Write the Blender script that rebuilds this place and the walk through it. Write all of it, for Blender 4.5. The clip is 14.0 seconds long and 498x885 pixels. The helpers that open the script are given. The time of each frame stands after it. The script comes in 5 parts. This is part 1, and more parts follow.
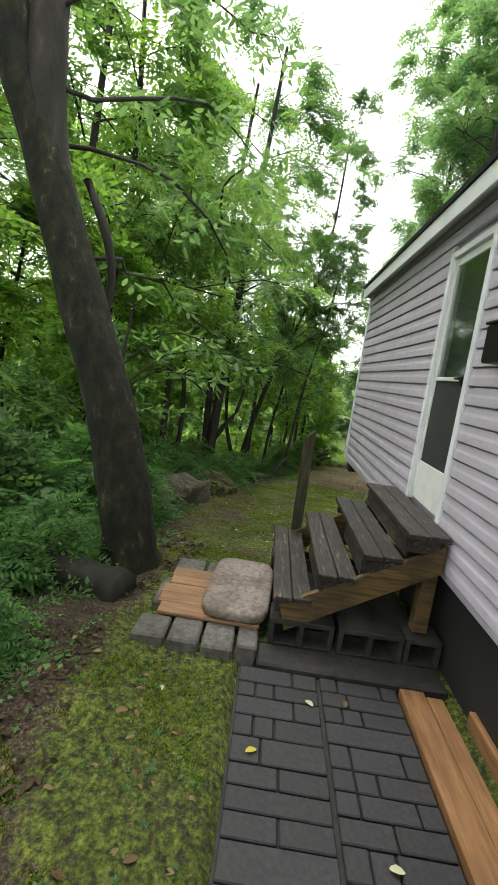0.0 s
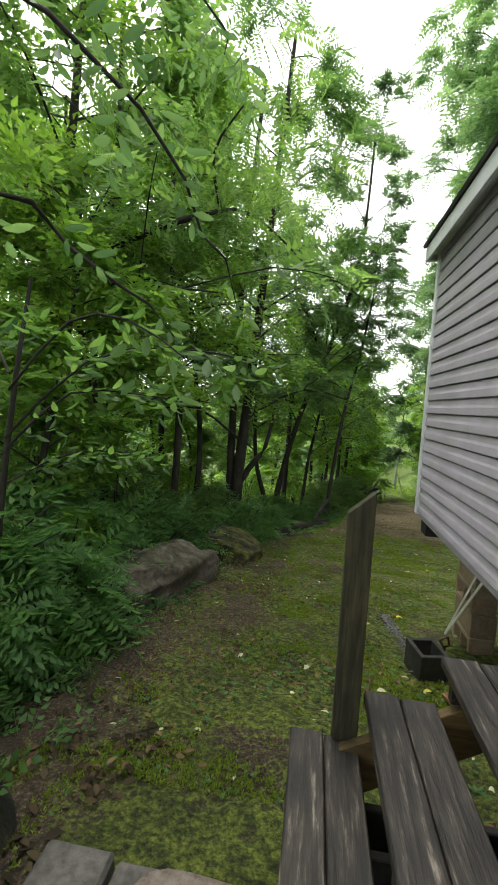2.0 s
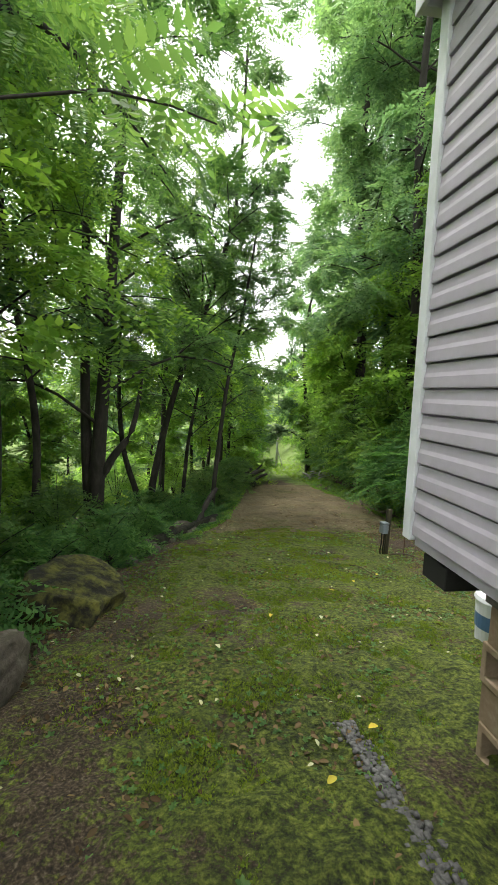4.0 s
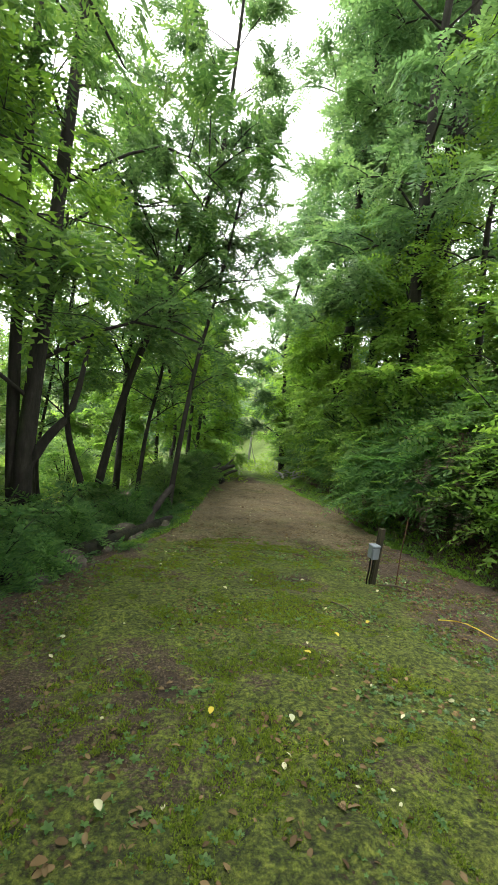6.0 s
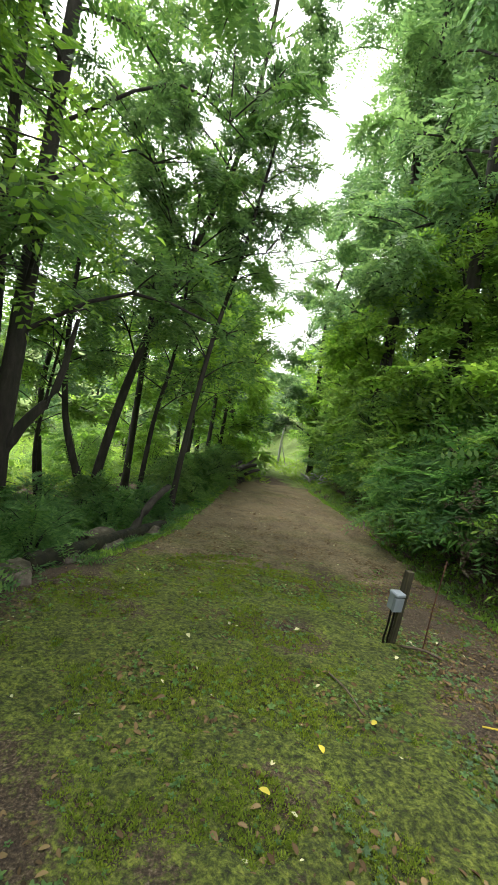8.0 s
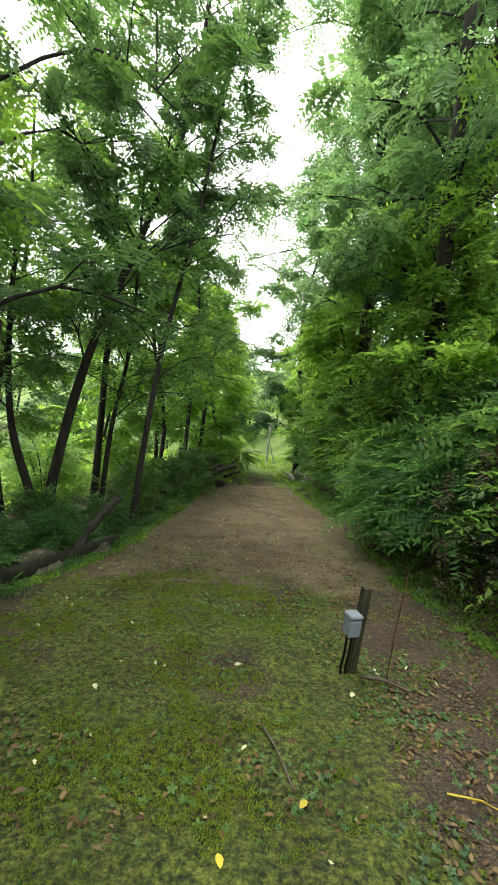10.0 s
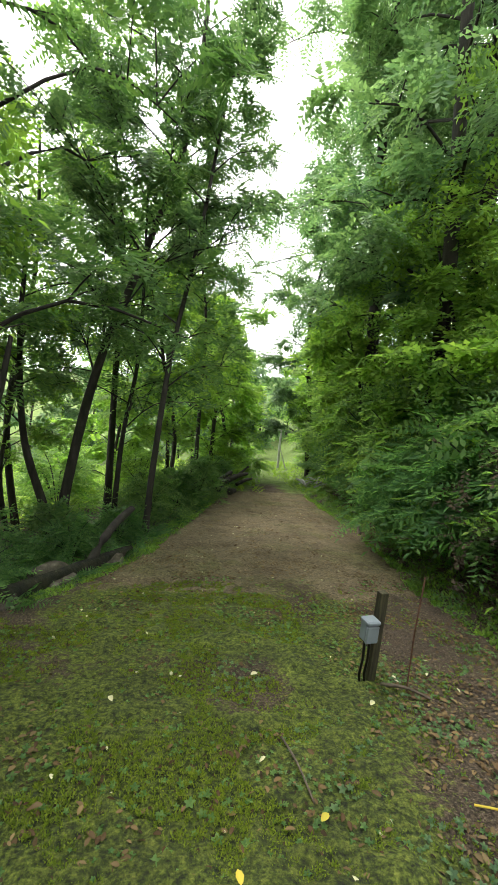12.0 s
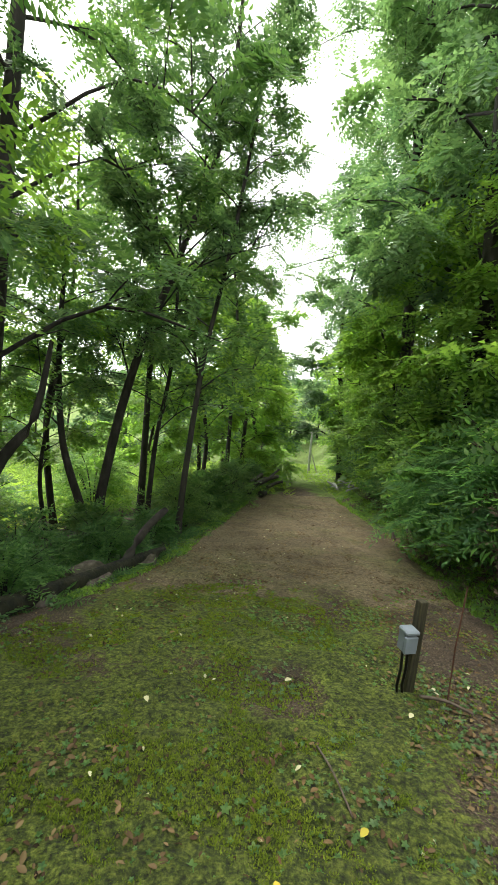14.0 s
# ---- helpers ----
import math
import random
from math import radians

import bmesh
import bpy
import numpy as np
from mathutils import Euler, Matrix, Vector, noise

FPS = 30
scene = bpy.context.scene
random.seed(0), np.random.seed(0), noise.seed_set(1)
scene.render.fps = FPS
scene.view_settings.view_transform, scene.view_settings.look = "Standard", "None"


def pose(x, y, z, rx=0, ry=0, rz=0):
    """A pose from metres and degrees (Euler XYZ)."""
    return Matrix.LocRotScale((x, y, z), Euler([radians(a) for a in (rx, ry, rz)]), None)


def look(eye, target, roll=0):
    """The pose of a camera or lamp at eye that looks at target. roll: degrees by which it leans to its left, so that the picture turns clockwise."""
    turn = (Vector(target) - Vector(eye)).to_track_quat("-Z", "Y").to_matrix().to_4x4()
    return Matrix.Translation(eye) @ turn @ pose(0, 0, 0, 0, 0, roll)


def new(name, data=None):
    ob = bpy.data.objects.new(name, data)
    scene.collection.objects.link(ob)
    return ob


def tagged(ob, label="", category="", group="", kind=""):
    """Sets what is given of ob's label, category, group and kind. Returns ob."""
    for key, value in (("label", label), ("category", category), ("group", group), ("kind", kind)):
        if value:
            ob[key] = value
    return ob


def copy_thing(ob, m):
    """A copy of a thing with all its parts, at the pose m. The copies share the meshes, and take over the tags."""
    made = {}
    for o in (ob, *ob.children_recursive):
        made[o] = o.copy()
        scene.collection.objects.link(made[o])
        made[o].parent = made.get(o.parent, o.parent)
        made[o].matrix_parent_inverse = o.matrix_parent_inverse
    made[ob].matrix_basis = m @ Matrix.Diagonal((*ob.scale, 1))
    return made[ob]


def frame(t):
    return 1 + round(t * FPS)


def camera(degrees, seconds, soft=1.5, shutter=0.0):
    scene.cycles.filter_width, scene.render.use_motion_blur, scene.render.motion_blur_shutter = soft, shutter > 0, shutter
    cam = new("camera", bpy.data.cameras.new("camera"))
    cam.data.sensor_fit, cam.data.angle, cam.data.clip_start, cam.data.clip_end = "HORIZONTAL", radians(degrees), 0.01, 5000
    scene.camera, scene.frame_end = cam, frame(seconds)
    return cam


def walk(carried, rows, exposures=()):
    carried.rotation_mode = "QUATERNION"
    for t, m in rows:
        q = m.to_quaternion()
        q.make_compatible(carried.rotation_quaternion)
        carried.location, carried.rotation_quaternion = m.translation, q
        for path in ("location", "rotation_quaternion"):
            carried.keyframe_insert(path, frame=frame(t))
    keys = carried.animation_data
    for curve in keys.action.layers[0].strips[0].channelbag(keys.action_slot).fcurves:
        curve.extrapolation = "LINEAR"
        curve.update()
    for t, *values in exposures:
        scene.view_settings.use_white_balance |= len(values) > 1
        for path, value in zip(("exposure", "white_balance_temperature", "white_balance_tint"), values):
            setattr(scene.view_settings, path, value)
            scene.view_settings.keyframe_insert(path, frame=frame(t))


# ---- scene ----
cam = camera(60.6, 14.0)
PATH = [
    (0, (0.034, -0.028, 1.658), (-0.054, 1.943, 1.333), 7.4),
    (0.5, (0.195, 0.47, 1.583), (0.055, 2.424, 1.182), 5.6),
    (1, (0.269, 1.017, 1.542), (0.041, 2.98, 1.235), 3.9),
    (1.5, (0.288, 1.543, 1.509), (-0.074, 3.498, 1.297), 3.3),
    (2, (0.207, 2.141, 1.51), (-0.093, 4.11, 1.331), 3.2),
    (2.5, (0.125, 2.899, 1.477), (0.015, 4.886, 1.279), 0.6),
    (3, (-0.017, 3.419, 1.412), (0.134, 5.401, 1.188), -0.2),
    (3.5, (-0.037, 3.858, 1.374), (0.205, 5.82, 1.07), 1.2),
    (4, (0.17, 4.394, 1.25), (0.436, 6.363, 1.017), 1.8),
    (4.2, (0.257, 4.576, 1.263), (0.567, 6.535, 1.008), 2.3),
    (6.3, (0.588, 6.044, 1.037), (0.971, 7.991, 0.78), 6.3),
    (6.5, (0.638, 6.17, 1.054), (1.024, 8.115, 0.79), 6.1),
    (7, (0.797, 6.501, 1.019), (1.147, 8.45, 0.743), 8.6),
    (7.2, (0.881, 6.609, 1.024), (1.21, 8.56, 0.732), 9.4),
    (9.3, (1.712, 7.504, 0.978), (1.785, 9.481, 0.688), 6.3),
    (9.5, (1.797, 7.55, 0.989), (1.874, 9.524, 0.679), 6.2),
    (10, (1.861, 7.57, 1.009), (2.098, 9.535, 0.718), 6.1),
    (10.5, (1.837, 7.587, 0.99), (2.089, 9.55, 0.698), 7.6),
    (11, (1.85, 7.588, 0.988), (2.083, 9.554, 0.702), 5.4),
    (11.5, (1.872, 7.582, 0.996), (2.093, 9.551, 0.718), 4.5),
    (12, (1.876, 7.586, 0.994), (2.06, 9.561, 0.733), 4.1),
    (12.5, (1.873, 7.591, 0.992), (2.011, 9.571, 0.742), 3.4),
    (13, (1.85, 7.6, 0.989), (1.947, 9.583, 0.745), 3.5),
    (13.5, (1.837, 7.602, 0.995), (1.899, 9.585, 0.746), 3.6),
    (14, (1.84, 7.605, 0.996), (1.883, 9.588, 0.737), 3.8),
]
walk(cam, [(t, look(e, g, r)) for t, e, g, r in PATH], [(0.0, 0.86), (0.8, 0.69), (2.5, 0.79), (4.2, 1.14), (6.5, 1.26), (14.0, 1.2)])

# ---- light: an overcast summer day ----
world = bpy.data.worlds.new("overcast_sky")
scene.world = world
world.use_nodes = True
wn, wl = world.node_tree.nodes, world.node_tree.links
sky = wn.new("ShaderNodeTexSky")
sky.sky_type, sky.sun_disc = "NISHITA", False
sky.sun_elevation, sky.sun_rotation = radians(66), radians(-32)
sky.dust_density, sky.ozone_density, sky.air_density = 6.0, 0.6, 1.2
veil = wn.new("ShaderNodeMix")
veil.data_type = "RGBA"
veil.inputs[0].default_value = 0.85
veil.inputs[7].default_value = (13.5, 13.5, 13.2, 1)
wl.new(sky.outputs[0], veil.inputs[6])
wl.new(veil.outputs[2], wn["Background"].inputs[0])
wn["Background"].inputs[1].default_value = 0.13
sun_data = bpy.data.lights.new("sun", "SUN")
sun_data.energy, sun_data.angle, sun_data.color = 1.7, radians(25), (1.0, 0.97, 0.92)
sun = new("sun", sun_data)
sun.matrix_world = look((0, 0, 20), (0.35 * 10, -0.56 * 10, 20 - 1.5 * 10))


# ---- materials ----
def material(name, rough=0.8, metal=0.0):
    m = bpy.data.materials.new(name)
    m.use_nodes = True
    b = m.node_tree.nodes["Principled BSDF"]
    b.inputs["Roughness"].default_value, b.inputs["Metallic"].default_value = rough, metal
    return m, m.node_tree.nodes, m.node_tree.links, b


def ramp(n, l, source, stops):
    r = n.new("ShaderNodeValToRGB")
    e = r.color_ramp.elements
    e[0].position, e[0].color = stops[0][0], (*stops[0][1], 1)
    e[1].position, e[1].color = stops[-1][0], (*stops[-1][1], 1)
    for p, c in stops[1:-1]:
        e.new(p).color = (*c, 1)
    l.new(source, r.inputs[0])
    return r.outputs[0]


def noisy(n, l, scale, detail=5.0, rough=0.6, stretch=(1, 1, 1), coord="Object"):
    tc, mp, tx = n.new("ShaderNodeTexCoord"), n.new("ShaderNodeMapping"), n.new("ShaderNodeTexNoise")
    mp.inputs["Scale"].default_value = stretch
    tx.inputs["Scale"].default_value, tx.inputs["Detail"].default_value, tx.inputs["Roughness"].default_value = scale, detail, rough
    l.new(tc.outputs[coord], mp.inputs[0])
    l.new(mp.outputs[0], tx.inputs[0])
    return tx.outputs[0]


def mixed(n, l, kind, factor, a, b):
    m = n.new("ShaderNodeMix")
    m.data_type, m.blend_type = "RGBA", kind
    for value, k in ((factor, 0), (a, 6), (b, 7)):
        if isinstance(value, (int, float)):
            m.inputs[k].default_value = value
        elif isinstance(value, tuple):
            m.inputs[k].default_value = (*value, 1)
        else:
            l.new(value, m.inputs[k])
    return m.outputs[2]


def bumped(n, l, b, height, strength, distance=0.01):
    k = n.new("ShaderNodeBump")
    k.inputs["Strength"].default_value, k.inputs["Distance"].default_value = strength, distance
    l.new(height, k.inputs["Height"])
    l.new(k.outputs[0], b.inputs["Normal"])


def mat_mottled(name, stops, scale, rough=0.85, bump=0.4, depth=0.01, stretch=(1, 1, 1), stain=(0.6, 0.6, 0.6), stain_scale=1.3, vary=0.25):
    m, n, l, b = material(name, rough)
    fine = noisy(n, l, scale, 8, 0.65, stretch)
    col = ramp(n, l, fine, stops)
    big = ramp(n, l, noisy(n, l, stain_scale, 4), ((0.38, stain), (0.62, (1, 1, 1))))
    col = mixed(n, l, "MULTIPLY", 1.0, col, big)
    info = n.new("ShaderNodeObjectInfo")
    lo = 1 - vary
    col = mixed(n, l, "MULTIPLY", 1.0, col, ramp(n, l, info.outputs["Random"], ((0, (lo, lo, lo)), (1, (1, 1, 1)))))
    l.new(col, b.inputs["Base Color"])
    bumped(n, l, b, fine, bump, depth)
    return m


def mat_leaf(name, dark, light, shine=0.5, glow=0.55):
    """A leaf: its hue varies leaf by leaf and it lets light through."""
    m, n, l, b = material(name, shine)
    geo, info = n.new("ShaderNodeNewGeometry"), n.new("ShaderNodeObjectInfo")
    mid = tuple((p + q) / 2 for p, q in zip(dark, light))
    col = ramp(n, l, geo.outputs["Random Per Island"], ((0.0, dark), (0.6, mid), (1.0, light)))
    col = mixed(n, l, "MULTIPLY", 1.0, col, ramp(n, l, info.outputs["Random"], ((0, (0.85, 0.9, 0.85)), (1, (1.2, 1.15, 1.0)))))
    big = ramp(n, l, noisy(n, l, 0.55, 3), ((0.35, (0.85, 0.92, 0.92)), (0.65, (1.22, 1.2, 1.05))))
    col = mixed(n, l, "MULTIPLY", 1.0, col, big)
    l.new(col, b.inputs["Base Color"])
    b.inputs["Specular IOR Level"].default_value = 0.25
    tr, mx = n.new("ShaderNodeBsdfTranslucent"), n.new("ShaderNodeMixShader")
    l.new(mixed(n, l, "MULTIPLY", 1.0, col, (1.9, 1.95, 1.15)), tr.inputs[0])
    mx.inputs[0].default_value = glow
    l.new(b.outputs[0], mx.inputs[1])
    l.new(tr.outputs[0], mx.inputs[2])
    l.new(mx.outputs[0], n["Material Output"].inputs[0])
    return m


def mat_wood(name, dark, light, grain=(3, 40, 40), rough=0.8, bump=0.5, stain=(0.55, 0.55, 0.55)):
    return mat_mottled(name, ((0.37, dark), (0.5, tuple((p + q) / 2 for p, q in zip(dark, light))), (0.64, light)), 1.6, rough, bump, 0.004, grain, stain, 3.0)


def mat_plain(name, colour, rough=0.5, metal=0.0, soil=0.85):
    m, n, l, b = material(name, rough, metal)
    big = ramp(n, l, noisy(n, l, 6, 6), ((0.35, (soil, soil, soil * 0.98)), (0.65, (1, 1, 1))))
    l.new(mixed(n, l, "MULTIPLY", 1.0, colour, big), b.inputs["Base Color"])
    return m


M_BARK = mat_mottled("bark", ((0.3, (0.012, 0.01, 0.008)), (0.55, (0.035, 0.03, 0.024)), (0.8, (0.09, 0.08, 0.065))), 9, 0.9, 0.9, 0.03, (1, 1, 0.25), (0.55, 0.6, 0.5), 1.6)
M_BARK_MOSS = mat_mottled("mossy_bark", ((0.38, (0.004, 0.004, 0.003)), (0.5, (0.018, 0.02, 0.007)), (0.6, (0.034, 0.03, 0.014)), (0.68, (0.13, 0.125, 0.095))), 11, 0.95, 1.0, 0.03, (1, 1, 0.5), (0.4, 0.48, 0.25), 3.0)
M_LEAF = mat_leaf("broad_leaf", (0.066, 0.135, 0.055), (0.15, 0.24, 0.095))
M_LEAF_BRIGHT = mat_leaf("bright_leaf", (0.1, 0.19, 0.045), (0.23, 0.35, 0.085))
M_LEAF_DARK = mat_leaf("dark_leaf", (0.058, 0.112, 0.068), (0.135, 0.21, 0.12))
# Greyish foliage; on the far trees this paleness is haze put into the colour.
M_LEAF_GREY_HAZE = mat_leaf("grey_haze_leaf", (0.085, 0.155, 0.098), (0.165, 0.265, 0.16))
M_FERN = mat_leaf("fern_leaf", (0.05, 0.125, 0.05), (0.135, 0.25, 0.095))
M_FIELD = mat_leaf("field_leaf", (0.13, 0.21, 0.04), (0.27, 0.36, 0.08))
M_SIDING = mat_plain("grey_vinyl", (0.435, 0.4, 0.475), 0.5)
M_WHITE = mat_plain("white_trim", (0.7, 0.72, 0.77), 0.5)
M_DOOR = mat_plain("white_door", (0.72, 0.73, 0.72), 0.4)
M_BLACK = mat_plain("black_board", (0.012, 0.012, 0.012), 0.8)
M_IRON = mat_plain("black_iron", (0.015, 0.014, 0.014), 0.45, 0.6)
M_RUST = mat_mottled("rusty_rod", ((0.3, (0.06, 0.025, 0.015)), (0.7, (0.17, 0.07, 0.035))), 40, 0.9)
M_ROOF = mat_mottled("asphalt_shingle", ((0.3, (0.02, 0.02, 0.02)), (0.7, (0.08, 0.08, 0.08))), 90, 0.95)
M_TREAD = mat_mottled("weathered_tread", ((0.38, (0.006, 0.005, 0.004)), (0.52, (0.028, 0.022, 0.017)), (0.6, (0.06, 0.05, 0.04)), (0.68, (0.22, 0.19, 0.16))), 1.8, 0.6, 1.0, 0.006, (30, 3.0, 30), (0.35, 0.33, 0.3), 3.5)
M_STRINGER = mat_wood("aged_pine", (0.055, 0.033, 0.01), (0.15, 0.097, 0.03), (3, 30, 30))
M_NEWEL = mat_wood("green_treated_post", (0.02, 0.019, 0.008), (0.08, 0.071, 0.03), (40, 40, 3))
M_PLANK = mat_wood("orange_plank", (0.19, 0.088, 0.03), (0.31, 0.16, 0.062), (26, 2, 26), 0.75, 0.3, (0.8, 0.78, 0.75))
M_PLANK_X = mat_wood("orange_board", (0.2, 0.105, 0.052), (0.3, 0.17, 0.09), (2, 26, 26), 0.75, 0.3, (0.8, 0.78, 0.75))
M_PAVER = mat_mottled("dark_paver", ((0.3, (0.014, 0.014, 0.016)), (0.7, (0.042, 0.041, 0.045))), 45, 0.7, 0.35, 0.004, (1, 1, 1), (0.7, 0.7, 0.72), 3, 0.25)
M_CONCRETE = mat_mottled("grey_concrete", ((0.3, (0.07, 0.066, 0.06)), (0.7, (0.19, 0.18, 0.165))), 30, 0.9, 0.5, 0.005, (1, 1, 1), (0.6, 0.6, 0.58), 4)
# Darker concrete: the shade beneath the steps is put into this colour.
M_SHADED_CONCRETE = mat_mottled("shaded_concrete", ((0.3, (0.011, 0.011, 0.01)), (0.7, (0.045, 0.042, 0.037))), 22, 0.8, 0.5, 0.006, (1, 1, 1), (0.55, 0.55, 0.5), 4)
M_STONE = mat_mottled("pitted_stone", ((0.34, (0.13, 0.105, 0.09)), (0.44, (0.21, 0.175, 0.155)), (0.66, (0.3, 0.26, 0.235))), 36, 0.9, 0.5, 0.007, (1, 1, 1), (0.6, 0.55, 0.5), 5)
M_ROCK = mat_mottled("grey_rock", ((0.3, (0.035, 0.03, 0.022)), (0.52, (0.12, 0.1, 0.08)), (0.72, (0.26, 0.235, 0.2))), 9, 0.95, 0.9, 0.03, (1, 1, 1), (0.5, 0.55, 0.4), 2)
M_ROCK_MOSS = mat_mottled("mossy_rock", ((0.42, (0.012, 0.01, 0.007)), (0.5, (0.06, 0.06, 0.014)), (0.62, (0.15, 0.15, 0.025))), 8, 0.95, 0.9, 0.03, (1, 1, 1), (0.5, 0.5, 0.45), 2.2)
M_BLOCK = mat_mottled("tan_block", ((0.3, (0.3, 0.22, 0.15)), (0.7, (0.42, 0.33, 0.24))), 30, 0.9, 0.4, 0.004, (1, 1, 1), (0.8, 0.75, 0.7), 4)
M_STRAP = mat_plain("white_strap", (0.7, 0.7, 0.68), 0.5)
M_BOXGREY = mat_plain("grey_plastic", (0.2, 0.235, 0.27), 0.5)
M_BLUE = mat_plain("blue_print", (0.08, 0.16, 0.32), 0.4)
M_DRY = mat_leaf("dry_leaf", (0.06, 0.034, 0.018), (0.22, 0.15, 0.085), 0.8, 0.1)
M_BITS = mat_leaf("rotten_leaf", (0.02, 0.014, 0.009), (0.075, 0.05, 0.03), 0.9, 0.05)
M_YELLOW = mat_leaf("yellow_leaf", (0.5, 0.4, 0.05), (0.65, 0.5, 0.1), 0.6, 0.2)
M_PALE = mat_leaf("pale_leaf", (0.4, 0.4, 0.28), (0.55, 0.52, 0.4), 0.7, 0.1)
M_GRAVEL = mat_mottled("pebble", ((0.3, (0.06, 0.06, 0.062)), (0.7, (0.24, 0.235, 0.235))), 25, 0.9, 0.4, 0.004)
M_TWIG = mat_mottled("dead_wood", ((0.3, (0.05, 0.038, 0.026)), (0.7, (0.16, 0.125, 0.09))), 20, 0.9, 0.6, 0.005)
M_POLE = mat_mottled("grey_pole", ((0.3, (0.4, 0.4, 0.38)), (0.7, (0.6, 0.6, 0.57))), 20, 0.8)
M_TUFT = mat_leaf("moss_tuft", (0.075, 0.115, 0.014), (0.17, 0.22, 0.028), 0.8, 0.4)
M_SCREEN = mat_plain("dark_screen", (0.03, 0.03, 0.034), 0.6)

m, n, l, b = material("door_glass", 0.03)
b.inputs["Base Color"].default_value = (0.03, 0.045, 0.04, 1)
b.inputs["Specular IOR Level"].default_value = 0.9
M_GLASS = m

# Ground: moss, leaf litter, gravel lane and lawn, laid out by the layers of its mesh.
m, n, l, b = material("ground", 0.95)
lay = n.new("ShaderNodeVertexColor")
lay.layer_name = "cover"
sep = n.new("ShaderNodeSeparateColor")
l.new(lay.outputs[0], sep.inputs[0])
grit, blot, speck = noisy(n, l, 60, 8, 0.7), noisy(n, l, 2.2, 6), noisy(n, l, 25, 6, 0.7)
soil = ramp(n, l, grit, ((0.35, (0.014, 0.009, 0.006)), (0.47, (0.055, 0.036, 0.022)), (0.57, (0.125, 0.088, 0.057)), (0.68, (0.3, 0.24, 0.18))))
moss = ramp(n, l, speck, ((0.35, (0.014, 0.02, 0.005)), (0.46, (0.075, 0.108, 0.01)), (0.55, (0.165, 0.21, 0.026)), (0.66, (0.27, 0.31, 0.05))))
moss = mixed(n, l, "MULTIPLY", 1.0, moss, ramp(n, l, grit, ((0.36, (0.3, 0.32, 0.3)), (0.6, (1.15, 1.15, 1.15)))))
lane = ramp(n, l, grit, ((0.34, (0.05, 0.036, 0.02)), (0.48, (0.17, 0.13, 0.075)), (0.58, (0.29, 0.225, 0.14)), (0.7, (0.5, 0.42, 0.3))))
lane = mixed(n, l, "MULTIPLY", 1.0, lane, ramp(n, l, speck, ((0.36, (0.5, 0.48, 0.45)), (0.62, (1.2, 1.2, 1.15)))))
lane = mixed(n, l, "MIX", ramp(n, l, noisy(n, l, 0.9, 5), ((0.5, (0, 0, 0)), (0.68, (0.55, 0.55, 0.55)))), lane, moss)
lawn = ramp(n, l, speck, ((0.3, (0.07, 0.12, 0.02)), (0.7, (0.18, 0.26, 0.05))))


def edge(mask, grain, soft):
    a = n.new("ShaderNodeMath")
    a.operation = "ADD"
    l.new(mask, a.inputs[0])
    l.new(grain, a.inputs[1])
    return ramp(n, l, a.outputs[0], ((1.0 - soft if 1 - soft < 1 else 0.99, (0, 0, 0)), (1.0, (1, 1, 1))))


col = mixed(n, l, "MIX", edge(sep.outputs[0], speck, 0.16), soil, moss)
col = mixed(n, l, "MIX", edge(sep.outputs[1], blot, 0.2), col, lane)
col = mixed(n, l, "MIX", edge(sep.outputs[2], blot, 0.2), col, lawn)
col = mixed(n, l, "MULTIPLY", 0.8, col, ramp(n, l, blot, ((0.3, (0.5, 0.48, 0.45)), (0.65, (1.1, 1.1, 1.1)))))
l.new(col, b.inputs["Base Color"])
bumped(n, l, b, mixed(n, l, "MIX", 0.5, grit, speck), 1.0, 0.06)
M_GROUND = m


# ---- mesh helpers ----
def mesh_quads(name, verts, quads, mat):
    me = bpy.data.meshes.new(name)
    verts, quads = np.asarray(verts, dtype=np.float32), np.asarray(quads, dtype=np.int32)
    me.vertices.add(len(verts))
    me.vertices.foreach_set("co", verts.ravel())
    me.loops.add(quads.size)
    me.loops.foreach_set("vertex_index", quads.ravel())
    me.polygons.add(len(quads))
    me.polygons.foreach_set("loop_start", np.arange(0, quads.size, 4, dtype=np.int32))
    me.polygons.foreach_set("loop_total", np.full(len(quads), 4, dtype=np.int32))
    me.update(calc_edges=True)
    me.materials.append(mat)
    return me


def part(name, bm, mat, parent=None, label="", smooth=False):
    """Links a bmesh as one mesh object, under a thing or a part."""
    me = bpy.data.meshes.new(name)
    bm.to_mesh(me)
    bm.free()
    me.materials.append(mat)
    if smooth:
        me.polygons.foreach_set("use_smooth", [True] * len(me.polygons))
    return hang(name, me, parent, label)


def hang(name, me, parent=None, label=""):
    ob = new(name, me)
    ob.parent = parent
    return tagged(ob, label) if label else ob


def thing(name, at, label, category, group="", kind=""):
    ob = new(name)
    ob.empty_display_size = 0.1
    ob.matrix_basis = Matrix.Translation(at)
    return tagged(ob, label, category, group, kind)


def box(lo, hi, bevel=0.004, bm=None, turn=None):
    bm = bm or bmesh.new()
    c, s = [(p + q) / 2 for p, q in zip(lo, hi)], [q - p for p, q in zip(lo, hi)]
    mat = Matrix.Translation(c) @ (turn or Matrix()) @ Matrix.Diagonal((*s, 1))
    made = bmesh.ops.create_cube(bm, size=1.0, matrix=mat)["verts"]
    if bevel:
        es = list({e for v in made for e in v.link_edges})
        bmesh.ops.bevel(bm, geom=es, offset=bevel, segments=1, affect="EDGES")
    return bm


